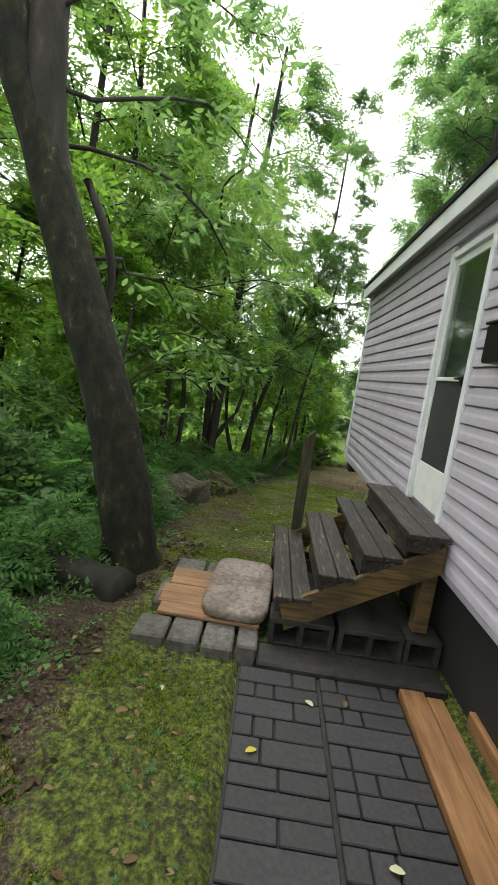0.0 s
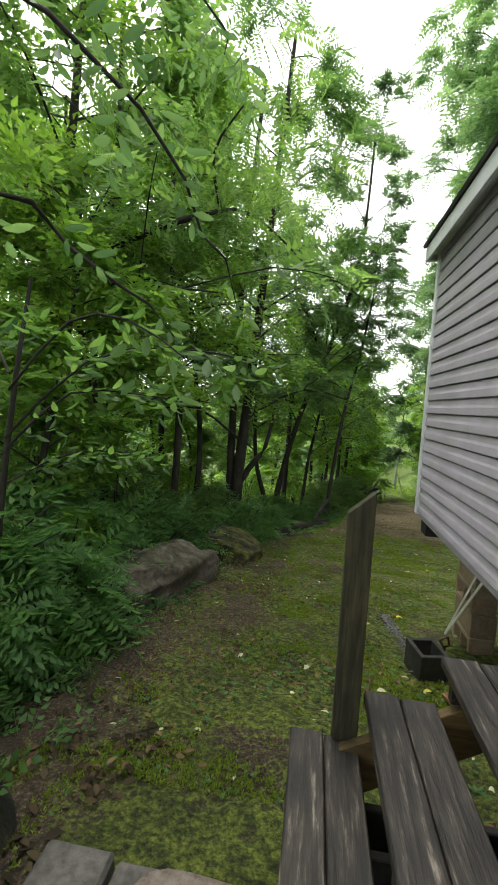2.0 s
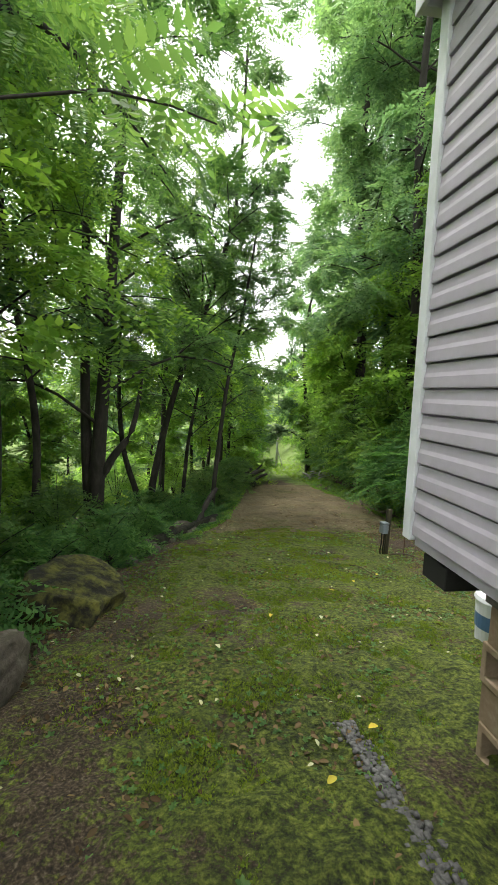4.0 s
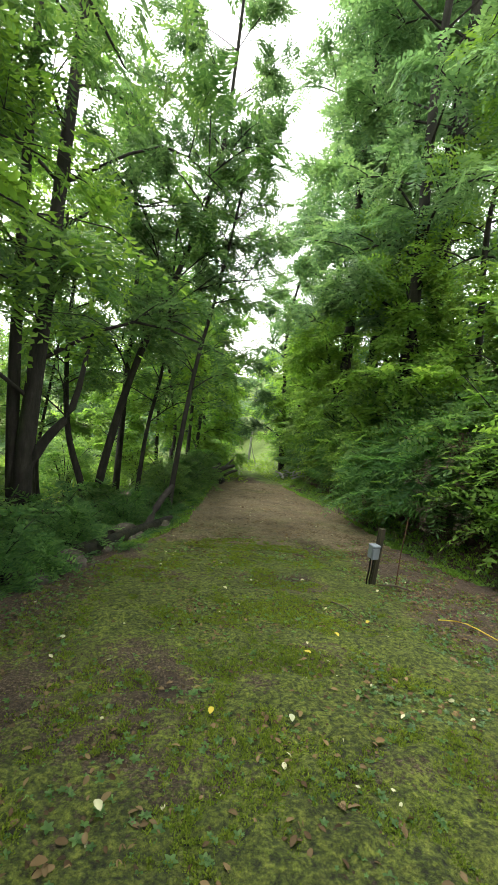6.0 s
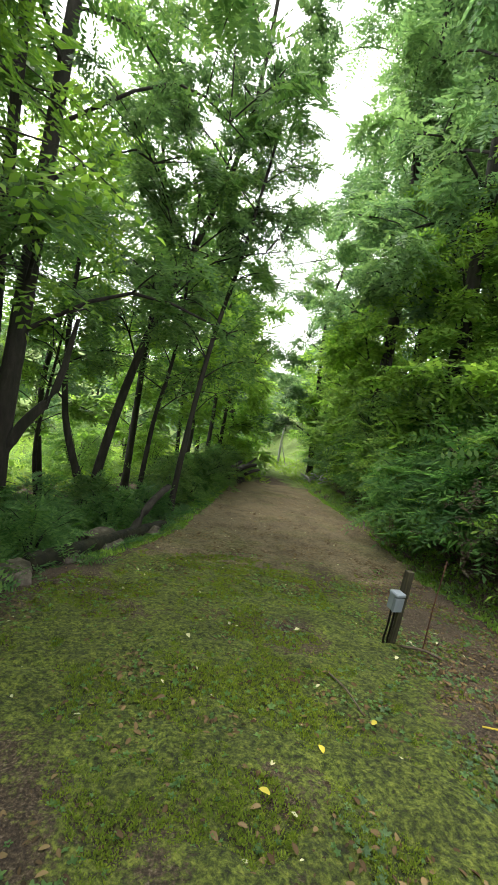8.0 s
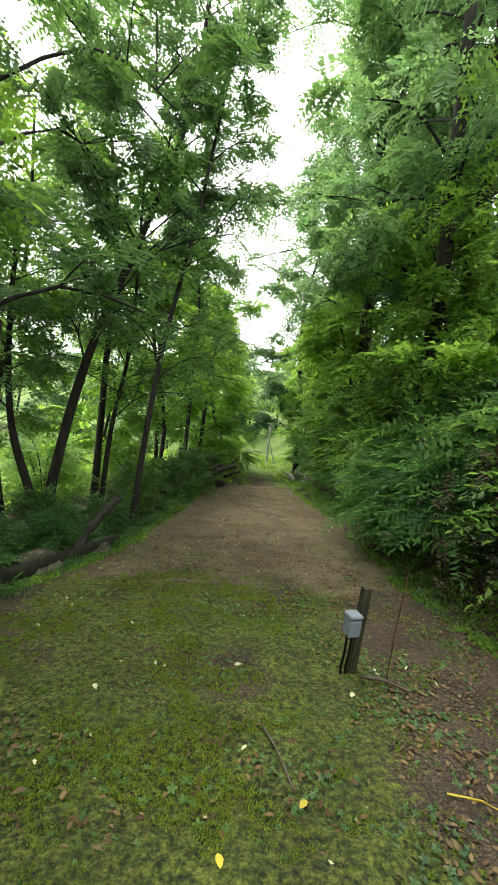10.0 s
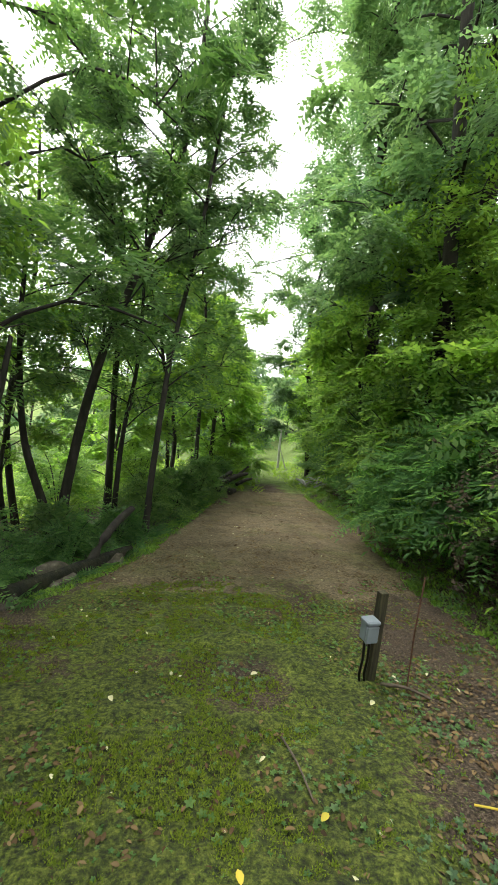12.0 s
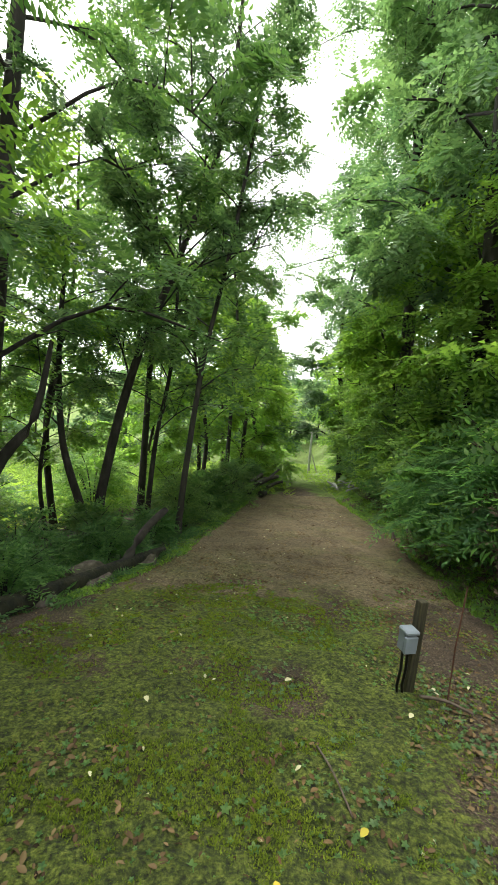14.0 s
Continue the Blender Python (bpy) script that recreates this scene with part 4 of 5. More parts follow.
fork = ([tube_arrays(smooth_line(((-0.66, 0.03, 2.45 + k0), (-0.84, 0.05, 2.95 + k0), (-0.92, 0.1, 3.6 + k0), (-0.98, 0.3, 4.6 + k0), (-0.8, 0.8, 7.0)), 12), [0.1, 0.13, 0.15, 0.15, 0.145, 0.14, 0.135, 0.13, 0.12, 0.11, 0.1, 0.09], 9, 0.05, 5),
               tube_arrays(smooth_line(((-0.5, 0.12, 1.7 + k0), (-0.38, 0.2, 2.1 + k0), (-0.42, 0.2, 2.5 + k0), (-0.62, 0.2, 2.95 + k0)), 10), [0.022, 0.026, 0.03, 0.03, 0.032, 0.032, 0.034, 0.034, 0.034, 0.034], 6, 0.1, 6)])
for piece in fork:
    hang("limb", mesh_quads("limb", *piece, M_BARK), big)
rng = random.Random(8)
P, D, S = [], [], []
arms = []
# The three boughs with 60 sprays reach overhead out of view, added as shade.
for keys, count in ((((-0.9, 0.0, 3.2), (-0.2, 0.8, 3.4), (0.35, 1.6, 2.9), (0.5, 2.2, 2.4)), 12), (((-0.8, 0.1, 3.6), (0.0, 1.2, 4.2), (0.4, 2.2, 4.2)), 18), (((-1.0, 0.1, 4.4), (-0.2, 1.4, 5.3), (0.6, 2.6, 5.6)), 40),
                    (((-1.1, 0.0, 4.2), (-1.8, 1.2, 4.9), (-2.2, 2.2, 4.6)), 36), (((-1.2, 0.0, 4.6), (-0.7, -1.4, 5.6), (-0.2, -2.0, 5.6)), 26), (((-1.0, 0.0, 4.4), (0.2, -0.2, 5.6), (1.2, -0.6, 6.0)), 60), (((-0.9, 0.2, 4.2), (0.4, 0.6, 5.2), (1.6, 0.6, 5.6)), 60), (((-1.0, 0.0, 4.6), (0.0, -1.6, 5.8), (0.8, -3.2, 5.8)), 60), (((-0.6, 0.1, 2.4), (-0.35, 0.5, 2.55), (0.05, 0.9, 2.35), (0.35, 1.3, 1.95)), 7)):
    arm = [p + Vector((rng.gauss(0, 0.035), rng.gauss(0, 0.035), rng.gauss(0, 0.035))) for p in smooth_line(keys, 9)]
    arms.append(tube_arrays(arm, [0.02 - 0.0019 * q for q in range(9)], 6, 0.12, count))
    for _ in range(count):
        f = rng.uniform(0.2, 1) * 7.9
        j = int(f)
        b0 = arm[j].lerp(arm[j + 1], f - j)
        d = (arm[j + 1] - arm[j]).normalized() + Vector((rng.gauss(0, 0.7), rng.gauss(0, 0.7), rng.gauss(-0.3, 0.25)))
        P.append(tuple(b0 + Vector((rng.gauss(0, 0.1), rng.gauss(0, 0.1), rng.gauss(0, 0.1)))))
        D.append(tuple(d))
        S.append(rng.uniform(0.5, 0.75))
for piece in arms:
    hang("branch", mesh_quads("branch", *piece, M_BARK), big)
hang("crown", mesh_quads("crown", *scattered(TWIG_BIG, P, D, S, 9), M_LEAF_DARK), big)

# broad-leaved sapling whose boughs hang over the yard
sap = thing("overhanging_sapling", planted(-1.8, 4.5), "slender sapling with broad green leaves hanging over the yard", "tree")
arms, P, D, S = [tube_arrays(smooth_line(((0, 0, 0), (0.1, 0.0, 1.2), (0.16, 0.05, 2.0), (0.22, 0.1, 2.6)), 10), [0.026 - 0.0018 * i for i in range(10)], 6, 0.05)], [], [], []
for keys, count in ((((0.12, 0, 1.6), (0.6, 0.1, 2.1), (1.15, 0.1, 2.2), (1.6, 0.05, 2.14)), 8), (((0.15, 0, 1.9), (0.6, -0.1, 2.3), (1.0, -0.2, 2.3), (1.35, -0.3, 2.1)), 6), (((0.1, 0, 1.5), (0.5, 0.1, 1.9), (1.1, 0.15, 1.9)), 8), (((0.15, 0, 2.0), (-0.4, 0.4, 2.4), (-0.9, 0.7, 2.3)), 8), (((0.1, 0, 1.3), (0.4, 0.3, 1.5), (0.8, 0.5, 1.5)), 9)):
    arm = smooth_line(keys, 7)
    arms.append(tube_arrays(arm, [0.01 - 0.001 * q for q in range(7)], 5, 0.05, count))
    for _ in range(count):
        f = rng.uniform(0.15, 1) * 5.9
        j = int(f)
        b0 = arm[j].lerp(arm[j + 1], f - j)
        P.append(tuple(b0))
        D.append(tuple((arm[j + 1] - arm[j]).normalized() + Vector((rng.gauss(0, 0.6), rng.gauss(0, 0.6), rng.gauss(-0.1, 0.2)))))
        S.append(rng.uniform(0.45, 0.68))
for piece in arms:
    hang("stem", mesh_quads("stem", *piece, M_BARK), sap)
hang("foliage", mesh_quads("foliage", *scattered(TWIG_BIG, P, D, S, 4), M_LEAF), sap)

TALL = "tall slender tree with a dark trunk and feathery leaves"
# the forked tree left of the lane, and its neighbours
t_a = tree("forked_tree", planted(-1.85, 13.6), "dark forked tree with feathery leaves beside the lane", "tree", M_LEAF, M_BARK, seed=21,
           trunk=((0, 0, 0), (0.05, 0, 1.6), (0.3, 0.1, 5), (0.6, 0.2, 9), (0.9, 0.2, 13)), radius=0.19, limbs=22, reach=3.3, spray=FROND, per_limb=62, size=1.1, start=0.36, droop=0.5)
V1 = tube_arrays(smooth_line(((0, 0, 1.2), (0.35, 0, 1.9), (0.75, 0.1, 2.5), (0.95, 0.2, 3.6)), 10), [0.1, 0.1, 0.09, 0.085, 0.08, 0.07, 0.06, 0.05, 0.04, 0.03], 8, 0.06, 4)
V2 = tube_arrays(smooth_line(((-0.1, 0.05, 0), (-0.2, 0.1, 3), (-0.1, 0.2, 8), (0.2, 0.2, 12)), 12), [0.13 - 0.008 * i for i in range(12)], 8, 0.06, 4)
hang("side_limb", mesh_quads("side_limb", *V1, M_BARK), t_a)
hang("second_stem", mesh_quads("second_stem", *V2, M_BARK), t_a)
tree("leaning_sapling", planted(-0.95, 16.0), "slim dark tree leaning over the lane with a tall crown", "tree", M_LEAF_DARK, M_BARK, "slim trees by the lane", seed=31,
     trunk=((0, 0, 0), (0.1, 0, 1.2), (0.65, 0, 3.6), (1.5, 0.2, 6.0), (2.2, 0.4, 8.6), (2.4, 0.5, 12.6)), radius=0.105, limbs=34, reach=2.7, spray=TWIG_W, per_limb=125, size=0.46, start=0.42, droop=0.2, rise=0.7, twigs=7)
tree("leaning_sapling", planted(-1.05, 15.95), "slim dark tree leaning outward from a shared root", "tree", M_LEAF, M_BARK, "slim trees by the lane", seed=32,
     trunk=((0, 0, 0), (-0.25, 0, 0.9), (-0.6, 0, 2.2), (-0.7, 0.1, 4.2), (-0.6, 0.3, 6.2)), radius=0.095, limbs=12, reach=1.9, spray=FROND, per_limb=34, size=0.85, start=0.55)
tree("slim_tree", planted(0.72, 15.7), "very slim upright tree with a light crown at the lane edge", "tree", M_LEAF, M_BARK, "slim trees by the lane", seed=33,
     trunk=((0, 0, 0), (0.12, 0, 1.5), (0.35, 0, 3.5), (0.75, 0, 5.6), (1.1, 0.1, 8)), radius=0.062, limbs=15, reach=1.6, spray=FROND, per_limb=34, size=0.8, start=0.42)
tree("slim_tree", planted(-0.1, 16.6), "very slim upright tree with a light crown at the lane edge", "tree", M_LEAF, M_BARK, "slim trees by the lane", seed=34,
     trunk=((0, 0, 0), (0.15, 0, 2), (0.45, 0, 4), (0.5, 0, 7)), radius=0.055, limbs=13, reach=1.6, spray=TWIG, per_limb=34, size=0.9, start=0.4)

# a tree with a long dark bough over the yard
t_b = tree("overhanging_tree", planted(-5.2, 9.6), "tall tree with long dark boughs over the yard", "tree", M_LEAF, M_BARK, seed=41,
     trunk=((0, 0, 0), (0.1, 0, 3), (0.5, 0.1, 6), (1.0, 0, 11)), radius=0.2, limbs=18, reach=4.6, spray=FROND, per_limb=55, size=1.1, start=0.38, rise=0.25, droop=0.3, twigs=5)

bough = smooth_line(((0.25, 0.0, 5.4), (1.9, -1.0, 5.6), (3.5, -1.4, 5.95), (4.16, -0.25, 6.45), (4.9, 2.1, 6.5)), 16)
V1 = tube_arrays(bough, [0.075 - 0.0042 * i for i in range(16)], 7, 0.08, 3)
fork_ = smooth_line((bough[9], (3.9, -1.9, 6.5), (4.4, -2.6, 6.6)), 7)
V2 = tube_arrays(fork_, [0.03 - 0.0035 * i for i in range(7)], 5, 0.05, 4)
bough_ob = hang("bough", mesh_quads("bough", *V1, M_BARK), t_b, "long crooked dark bough")
hang("side_twig", mesh_quads("side_twig", *V2, M_BARK), bough_ob)
r3 = random.Random(17)
P, D, S = [], [], []
for _ in range(420):
    line_ = bough if r3.random() < 0.75 else fork_
    b0 = line_[r3.randrange(3, len(line_))]
    P.append(tuple(b0 + Vector((r3.gauss(0, 0.5), r3.gauss(0, 0.5), r3.gauss(0.15, 0.4)))))
    D.append((r3.gauss(0.3, 0.6), r3.gauss(0.2, 0.6), r3.gauss(-0.35, 0.3)))
    S.append(r3.uniform(0.6, 1.0))
hang("bough_leaves", mesh_quads("bough_leaves", *scattered(FROND_FINE, P, D, S, 5), M_LEAF), bough_ob)

# kinds of woodland tree, each planted many times
KINDS = []
for k, (leaf, spray, h, reach, per, size, lo) in enumerate(((M_LEAF_GREY_HAZE, FROND_W, 14.5, 3.0, 120, 0.78, 0.3), (M_LEAF_BRIGHT, FROND_W, 9.0, 2.3, 50, 1.0, 0.12), (M_LEAF_DARK, TWIG_W, 12.0, 2.7, 120, 0.85, 0.16), (M_LEAF_BRIGHT, TWIG_W, 7.0, 2.0, 70, 0.95, 0.12), (M_LEAF_BRIGHT, TWIG_W, 5.0, 1.6, 66, 0.8, 0.12),
                                                         (M_LEAF_GREY_HAZE, FROND_FAR, 13.0, 3.4, 34, 1.5, 0.06), (M_LEAF_DARK, FROND_FAR, 11.0, 3.2, 34, 1.5, 0.06), (M_LEAF_BRIGHT, FROND_W, 10.0, 2.5, 46, 1.0, 0.42), (M_LEAF, TWIG_W, 12.0, 2.4, 60, 0.9, 0.42), (M_LEAF_BRIGHT, TWIG_W, 6.5, 1.8, 46, 0.8, 0.36))):
    r2 = random.Random(60 + k)
    KINDS.append(dict(leaf=leaf, bark=M_BARK, trunk=((0, 0, 0), (r2.uniform(-.2, .3), r2.uniform(-.2, .2), h * 0.3), (r2.uniform(-.5, .6), r2.uniform(-.4, .4), h * 0.65), (r2.uniform(-.7, .8), r2.uniform(-.5, .5), h)),
                      radius=(0.008 if k > 6 else 0.011) * h + 0.01, limbs=14 if k in (5, 6) else 25 if k == 0 else 18, reach=reach, spray=spray, per_limb=int(per * 0.88), size=size, start=lo, seed=70 + k, rise=0.45, droop=0.45))
WORDS = ("tall feathery woodland tree in full green leaf", "bright green feathery tree in full leaf", "tall dark-leaved woodland tree", "mid-sized bright green woodland tree", "young bright green leafy tree", "far green woodland tree in full leaf", "far dark green woodland tree in full leaf", "bright green tree with a bare lower trunk", "tall tree with a bare lower trunk", "young bright green tree with a bare stem")
masters = {}


def plant(kind, x, y, scale=1.0, turn=0.0, low=0.0):
    at = planted(x, y)
    m_ = Matrix.Translation((at[0], at[1], at[2] - low)) @ Matrix.Rotation(turn, 4, "Z") @ Matrix.Scale(scale, 4)
    if kind not in masters:
        masters[kind] = tree("woodland_tree", at, WORDS[kind], "tree", group="woodland trees", **KINDS[kind])
        masters[kind].matrix_basis = m_
        masters[kind].scale = (1, 1, 1)
        masters[kind].matrix_basis = Matrix.Translation(m_.translation) @ Matrix.Rotation(turn, 4, "Z")
        return masters[kind]
    return copy_thing(masters[kind], m_)


# right-hand bank, bending away with the lane
rng = random.Random(77)
for x, y, k, s in ((8.0, 12.0, 0, 1.0), (7.4, 14.8, 1, 1.05), (8.6, 17.2, 0, 1.1), (6.9, 18.6, 1, 0.85), (7.6, 20.6, 0, 1.05), (6.9, 23.0, 3, 1.05), (8.8, 24.0, 0, 1.1), (7.6, 27.5, 2, 0.9), (8.2, 31.0, 1, 0.9), (10.5, 20.0, 2, 1.15),
                   (6.3, 13.1, 4, 0.85), (6.4, 15.9, 4, 1.0), (6.6, 21.0, 4, 1.0), (7.2, 25.6, 4, 1.1), (7.6, 16.6, 0, 0.95), (8.4, 9.8, 0, 1.0), (9.0, 21.5, 0, 1.15), (9.4, 30, 0, 0.8), (8.8, 35, 1, 0.8), (9.6, 39, 3, 1.2)):
    plant(k, x + (0.6 if y < 14 else -0.9 if k in (0, 2) and y < 30 else 0.1), y, s * (1.25 if k in (0, 2) else 1.05), rng.random() * 6.28)
# left-hand wood; the tree at y = -0.6 is added out of view, as shade
for x, y, k, s in ((-3.2, 8.4, 9, 1.0), (-2.9, 11.2, 7, 1.0), (-4.2, 14.5, 8, 1.0), (-2.9, 18.5, 7, 1.0), (0.6, 20.4, 9, 1.1), (1.4, 22.6, 8, 0.8), (1.9, 25.5, 3, 1.1), (0.2, 25.5, 8, 0.85), (2.6, 29.5, 3, 1.2), (1.0, 32.0, 2, 0.85), (-0.9, 19.5, 8, 1.0),
                   (-6.0, 12.0, 7, 1.05), (-6.5, 6.8, 8, 1.0), (-5.0, 5.0, 7, 0.9), (-2.7, 12.3, 7, 0.85), (-4.9, 2.2, 9, 1.0), (2.4, 35, 2, 0.8), (3.6, 41, 3, 1.2), (-4.8, -0.6, 8, 0.8), (-4.0, 10.0, 8, 1.05)):
    plant(k, x, y, s, rng.random() * 6.28)
# far wood that closes the lane and the field; kind 5 has haze in its colour
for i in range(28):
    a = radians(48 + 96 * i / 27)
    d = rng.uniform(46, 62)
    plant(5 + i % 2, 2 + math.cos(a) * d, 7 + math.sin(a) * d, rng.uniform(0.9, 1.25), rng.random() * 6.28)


# ---- shrubs and undergrowth ----
def shrub(name, label, leaf, spray, height, width, count, size, seed, group):
    rng = random.Random(seed)
    t = thing(name, (0, 0, -50), label, "shrub", group)
    arms, P, D, S = [], [], [], []
    for k in range(9):
        a = k * 2.4
        top = Vector((math.cos(a) * width * rng.uniform(0.3, 0.9), math.sin(a) * width * rng.uniform(0.3, 0.9), height * rng.uniform(0.6, 1.0)))
        arm = smooth_line(((0, 0, 0), (top.x * 0.35, top.y * 0.35, top.z * 0.65), tuple(top)), 7)
        arms.append(tube_arrays(arm, [0.022 - 0.0025 * q for q in range(7)], 4, 0.0, k))
    for _ in range(count):
        a, r, h = rng.random() * 6.283, math.sqrt(rng.random()), rng.random()
        shell = math.sqrt(max(0.02, 1 - (h * 0.95) ** 2)) * (0.75 + 0.45 * noise.noise(Vector((math.cos(a) * 1.5, math.sin(a) * 1.5, h * 3 + seed))))
        p = Vector((math.cos(a) * r * width * shell, math.sin(a) * r * width * shell, 0.05 + h * height * (1 - 0.25 * r)))
        P.append(tuple(p))
        D.append((math.cos(a) + rng.gauss(0, 0.5), math.sin(a) + rng.gauss(0, 0.5), rng.gauss(0.15, 0.35)))
        S.append(size * rng.uniform(0.7, 1.25))
    for piece in arms:
        hang("stem", mesh_quads("stem", *piece, M_BARK), t)
    hang("foliage", mesh_quads("foliage", *scattered(spray, P, D, S, seed), leaf), t)
    return t


SHRUBS = [shrub("shrub", "dense green shrub with feathery leaves on the bank", M_LEAF, FROND_W, 2.6, 1.7, 460, 0.9, 1, "bank shrubs"),
          shrub("shrub", "leafy green shrub with broad leaves on the bank", M_LEAF, TWIG_W, 2.2, 1.5, 500, 0.85, 2, "bank shrubs"),
          shrub("shrub", "fern-like green shrub with drooping fronds", M_FERN, frond(9, 0.6, 0.17, 0.05, 3, droop=0.5, ribbed=False), 1.7, 1.3, 300, 1.0, 3, "bank shrubs"),
          shrub("shrub", "bright green leafy shrub in the light", M_LEAF_BRIGHT, FROND_W, 2.4, 1.5, 380, 0.9, 4, "bank shrubs")]
used = set()
SHRUBS.append(shrub("shrub", "dark tangled shrub with tiny leaves and brown dead twigs", M_LEAF_DARK, TWIG_SMALL, 1.9, 1.0, 900, 0.55, 6, "bank shrubs"))
r3 = random.Random(19)
P = [(r3.gauss(0, 0.45), r3.gauss(0, 0.45), r3.uniform(0.1, 1.5)) for _ in range(420)]
hang("dead_growth", mesh_quads("dead_growth", *scattered(TWIG_SMALL, P, [(r3.gauss(0, 1), r3.gauss(0, 1), r3.gauss(0, 0.6)) for _ in P], [r3.uniform(0.4, 0.8) for _ in P], 7), M_BITS), SHRUBS[4], "brown dead twigs and leaves")


def bush(k, x, y, s=1.0, turn=0.0, lift=0.0):
    m_ = Matrix.Translation((x, y, land_at(x, y) - 0.05 + lift)) @ Matrix.Rotation(turn, 4, "Z") @ Matrix.Scale(s, 4)
    if k in used:
        return copy_thing(SHRUBS[k], m_)
    used.add(k)
    SHRUBS[k].matrix_basis = m_
    return SHRUBS[k]


bush(0, 6.9, 14.4), bush(1, 7.0, 16.6), bush(2, 5.85, 12.9), bush(3, 5.9, 10.9), bush(4, 5.65, 11.75)
bush(4, 5.75, 10.6, 0.8, 2.0)
for k, x, y, s in ((2, 5.95, 12.7, 0.95), (2, 6.1, 14.2, 1.1), (3, 6.0, 13.4, 0.8), (2, 5.9, 15.0, 1.0), (3, 6.3, 16.4, 0.9), (3, 6.5, 19.9, 0.9), (0, 6.5, 12.2, 1.0), (2, 6.2, 15.6, 0.9), (1, 6.4, 17.6, 0.9), (0, 6.8, 19.2, 1.0), (1, 6.6, 20.8, 0.9), (2, 6.3, 18.6, 0.8), (0, 7.8, 16.0, 1.2), (1, 8.2, 13.6, 1.2), (3, 6.9, 22.6, 0.9), (1, 7.0, 24.4, 0.9), (3, 7.4, 26.2, 1.0),
                   (0, 8.0, 28.5, 1.1), (3, 8.5, 31.5, 1.1), (1, 7.0, 11.0, 1.1), (0, 8.0, 18.0, 1.3), (1, 8.4, 21.5, 1.3), (0, 6.4, 9.4, 1.0), (1, 7.4, 8.0, 1.1)):
    bush(k, x, y, s, rng.random() * 6.28)
# undergrowth left of the yard
for k, x, y, s in ((2, -2.2, 4.6, 0.7), (1, -2.5, 3.4, 0.6), (2, -1.95, 2.3, 0.42), (2, -2.3, 6.3, 0.75), (2, -1.75, 7.4, 0.6), (0, -2.6, 7.9, 0.7), (1, -2.3, 9.2, 0.7), (2, -1.6, 9.6, 0.6), (2, -1.1, 10.6, 0.6), (0, -2.0, 11.6, 0.7), (2, -0.7, 12.2, 0.55), (2, -1.2, 13.4, 0.7), (2, -0.1, 13.9, 0.55),
                   (1, -0.7, 14.9, 0.55), (2, 0.3, 15.3, 0.5), (0, 0.6, 17.0, 0.65), (1, 1.1, 18.4, 0.7), (0, 1.6, 20.0, 0.7), (1, 2.0, 22.4, 0.8), (3, 2.6, 25.5, 0.9), (1, 3.0, 28, 0.9), (0, -3.6, 5.6, 0.9), (1, -3.6, 9.8, 0.8), (3, -4.4, 12.5, 0.8), (2, -2.6, 1.2, 0.6), (1, -3.0, 0.2, 0.8), (2, -1.75, 4.0, 0.5), (2, -1.7, 4.9, 0.55), (2, -1.5, 1.9, 0.3), (2, -1.6, 3.0, 0.35)):
    bush(k, x, y, s * (1.05 if y < 9 else 0.85), rng.random() * 6.28)

for k, x, y, s in ((3, -3.6, 12.0, 0.9), (3, -5.0, 9.5, 1.1), (3, -4.5, 16.5, 1.0), (3, -6.5, 14.0, 1.2), (3, -2.6, 20.5, 1.0), (1, -5.8, 19.0, 1.2), (3, -7.2, 21.5, 1.2), (3, -4.0, 25.0, 1.2), (3, -0.6, 23.0, 0.9), (3, -5.6, 6.0, 1.0), (1, -6.8, 4.2, 1.1)):
    bush(k, x, y, s, rng.random() * 6.28)
# The last two stand unseen behind the walk's start, added to shade the yard.
for x, y, k, s in ((-4.8, 11.2, 4, 1.0), (-3.4, 14.2, 4, 0.8), (-5.2, 15.8, 4, 1.1), (-2.4, 17.0, 9, 0.8), (-7.0, 12.8, 4, 1.2), (-1.8, 24.0, 4, 1.1), (-3.0, 6.6, 4, 0.8), (-5.6, 8.0, 4, 1.1), (1.2, -3.6, 8, 1.0), (-1.6, -4.4, 2, 0.9)):
    plant(k, x, y, s, rng.random() * 6.28)


def carpet(name, label, category, leaf, template, places, size, lean=(0.0, 0.5)):
    P, D, S = [], [], []
    for x, y in places:
        a = rng.random() * 6.283
        P.append((x, y, land_at(x, y) + rng.uniform(0, lean[0] * 0.1 + 0.01)))
        D.append((math.cos(a), math.sin(a), rng.uniform(*lean)))
        S.append(size * rng.uniform(0.6, 1.3))
    return tagged(new(name, mesh_quads(name, *scattered(template, P, D, S, 3), leaf)), label, category, kind="stuff")


def spread(count, x0, x1, y0, y1, test):
    out = []
    while len(out) < count:
        x, y = rng.uniform(x0, x1), rng.uniform(y0, y1)
        if test(x, y):
            out.append((x, y))
    return out


carpet("ferns", "low ferns and vines along the woodland edge", "undergrowth", M_FERN, FERN, spread(1500, -4.5, 4, 0.2, 26, lambda x, y: -2.6 < x - lane_left(y) < -0.15 and (y > 4.2 or x < -1.5)), 0.6, (0.1, 1.0))
carpet("vines", "low leafy weeds along the bank", "undergrowth", M_LEAF, TWIG, spread(1300, 4, 8, 8.5, 27, lambda x, y: -0.05 < x - lane_right(y) < 1.6), 0.55, (0.1, 1.0))
carpet("vines", "low dark leafy weeds under the trees", "undergrowth", M_LEAF_DARK, TWIG_SMALL, spread(1300, -4.5, 4, 0.2, 22, lambda x, y: -2.2 < x - lane_left(y) < -0.02 and (y > 4.0 or x < -1.2)), 0.5, (0.0, 0.8))
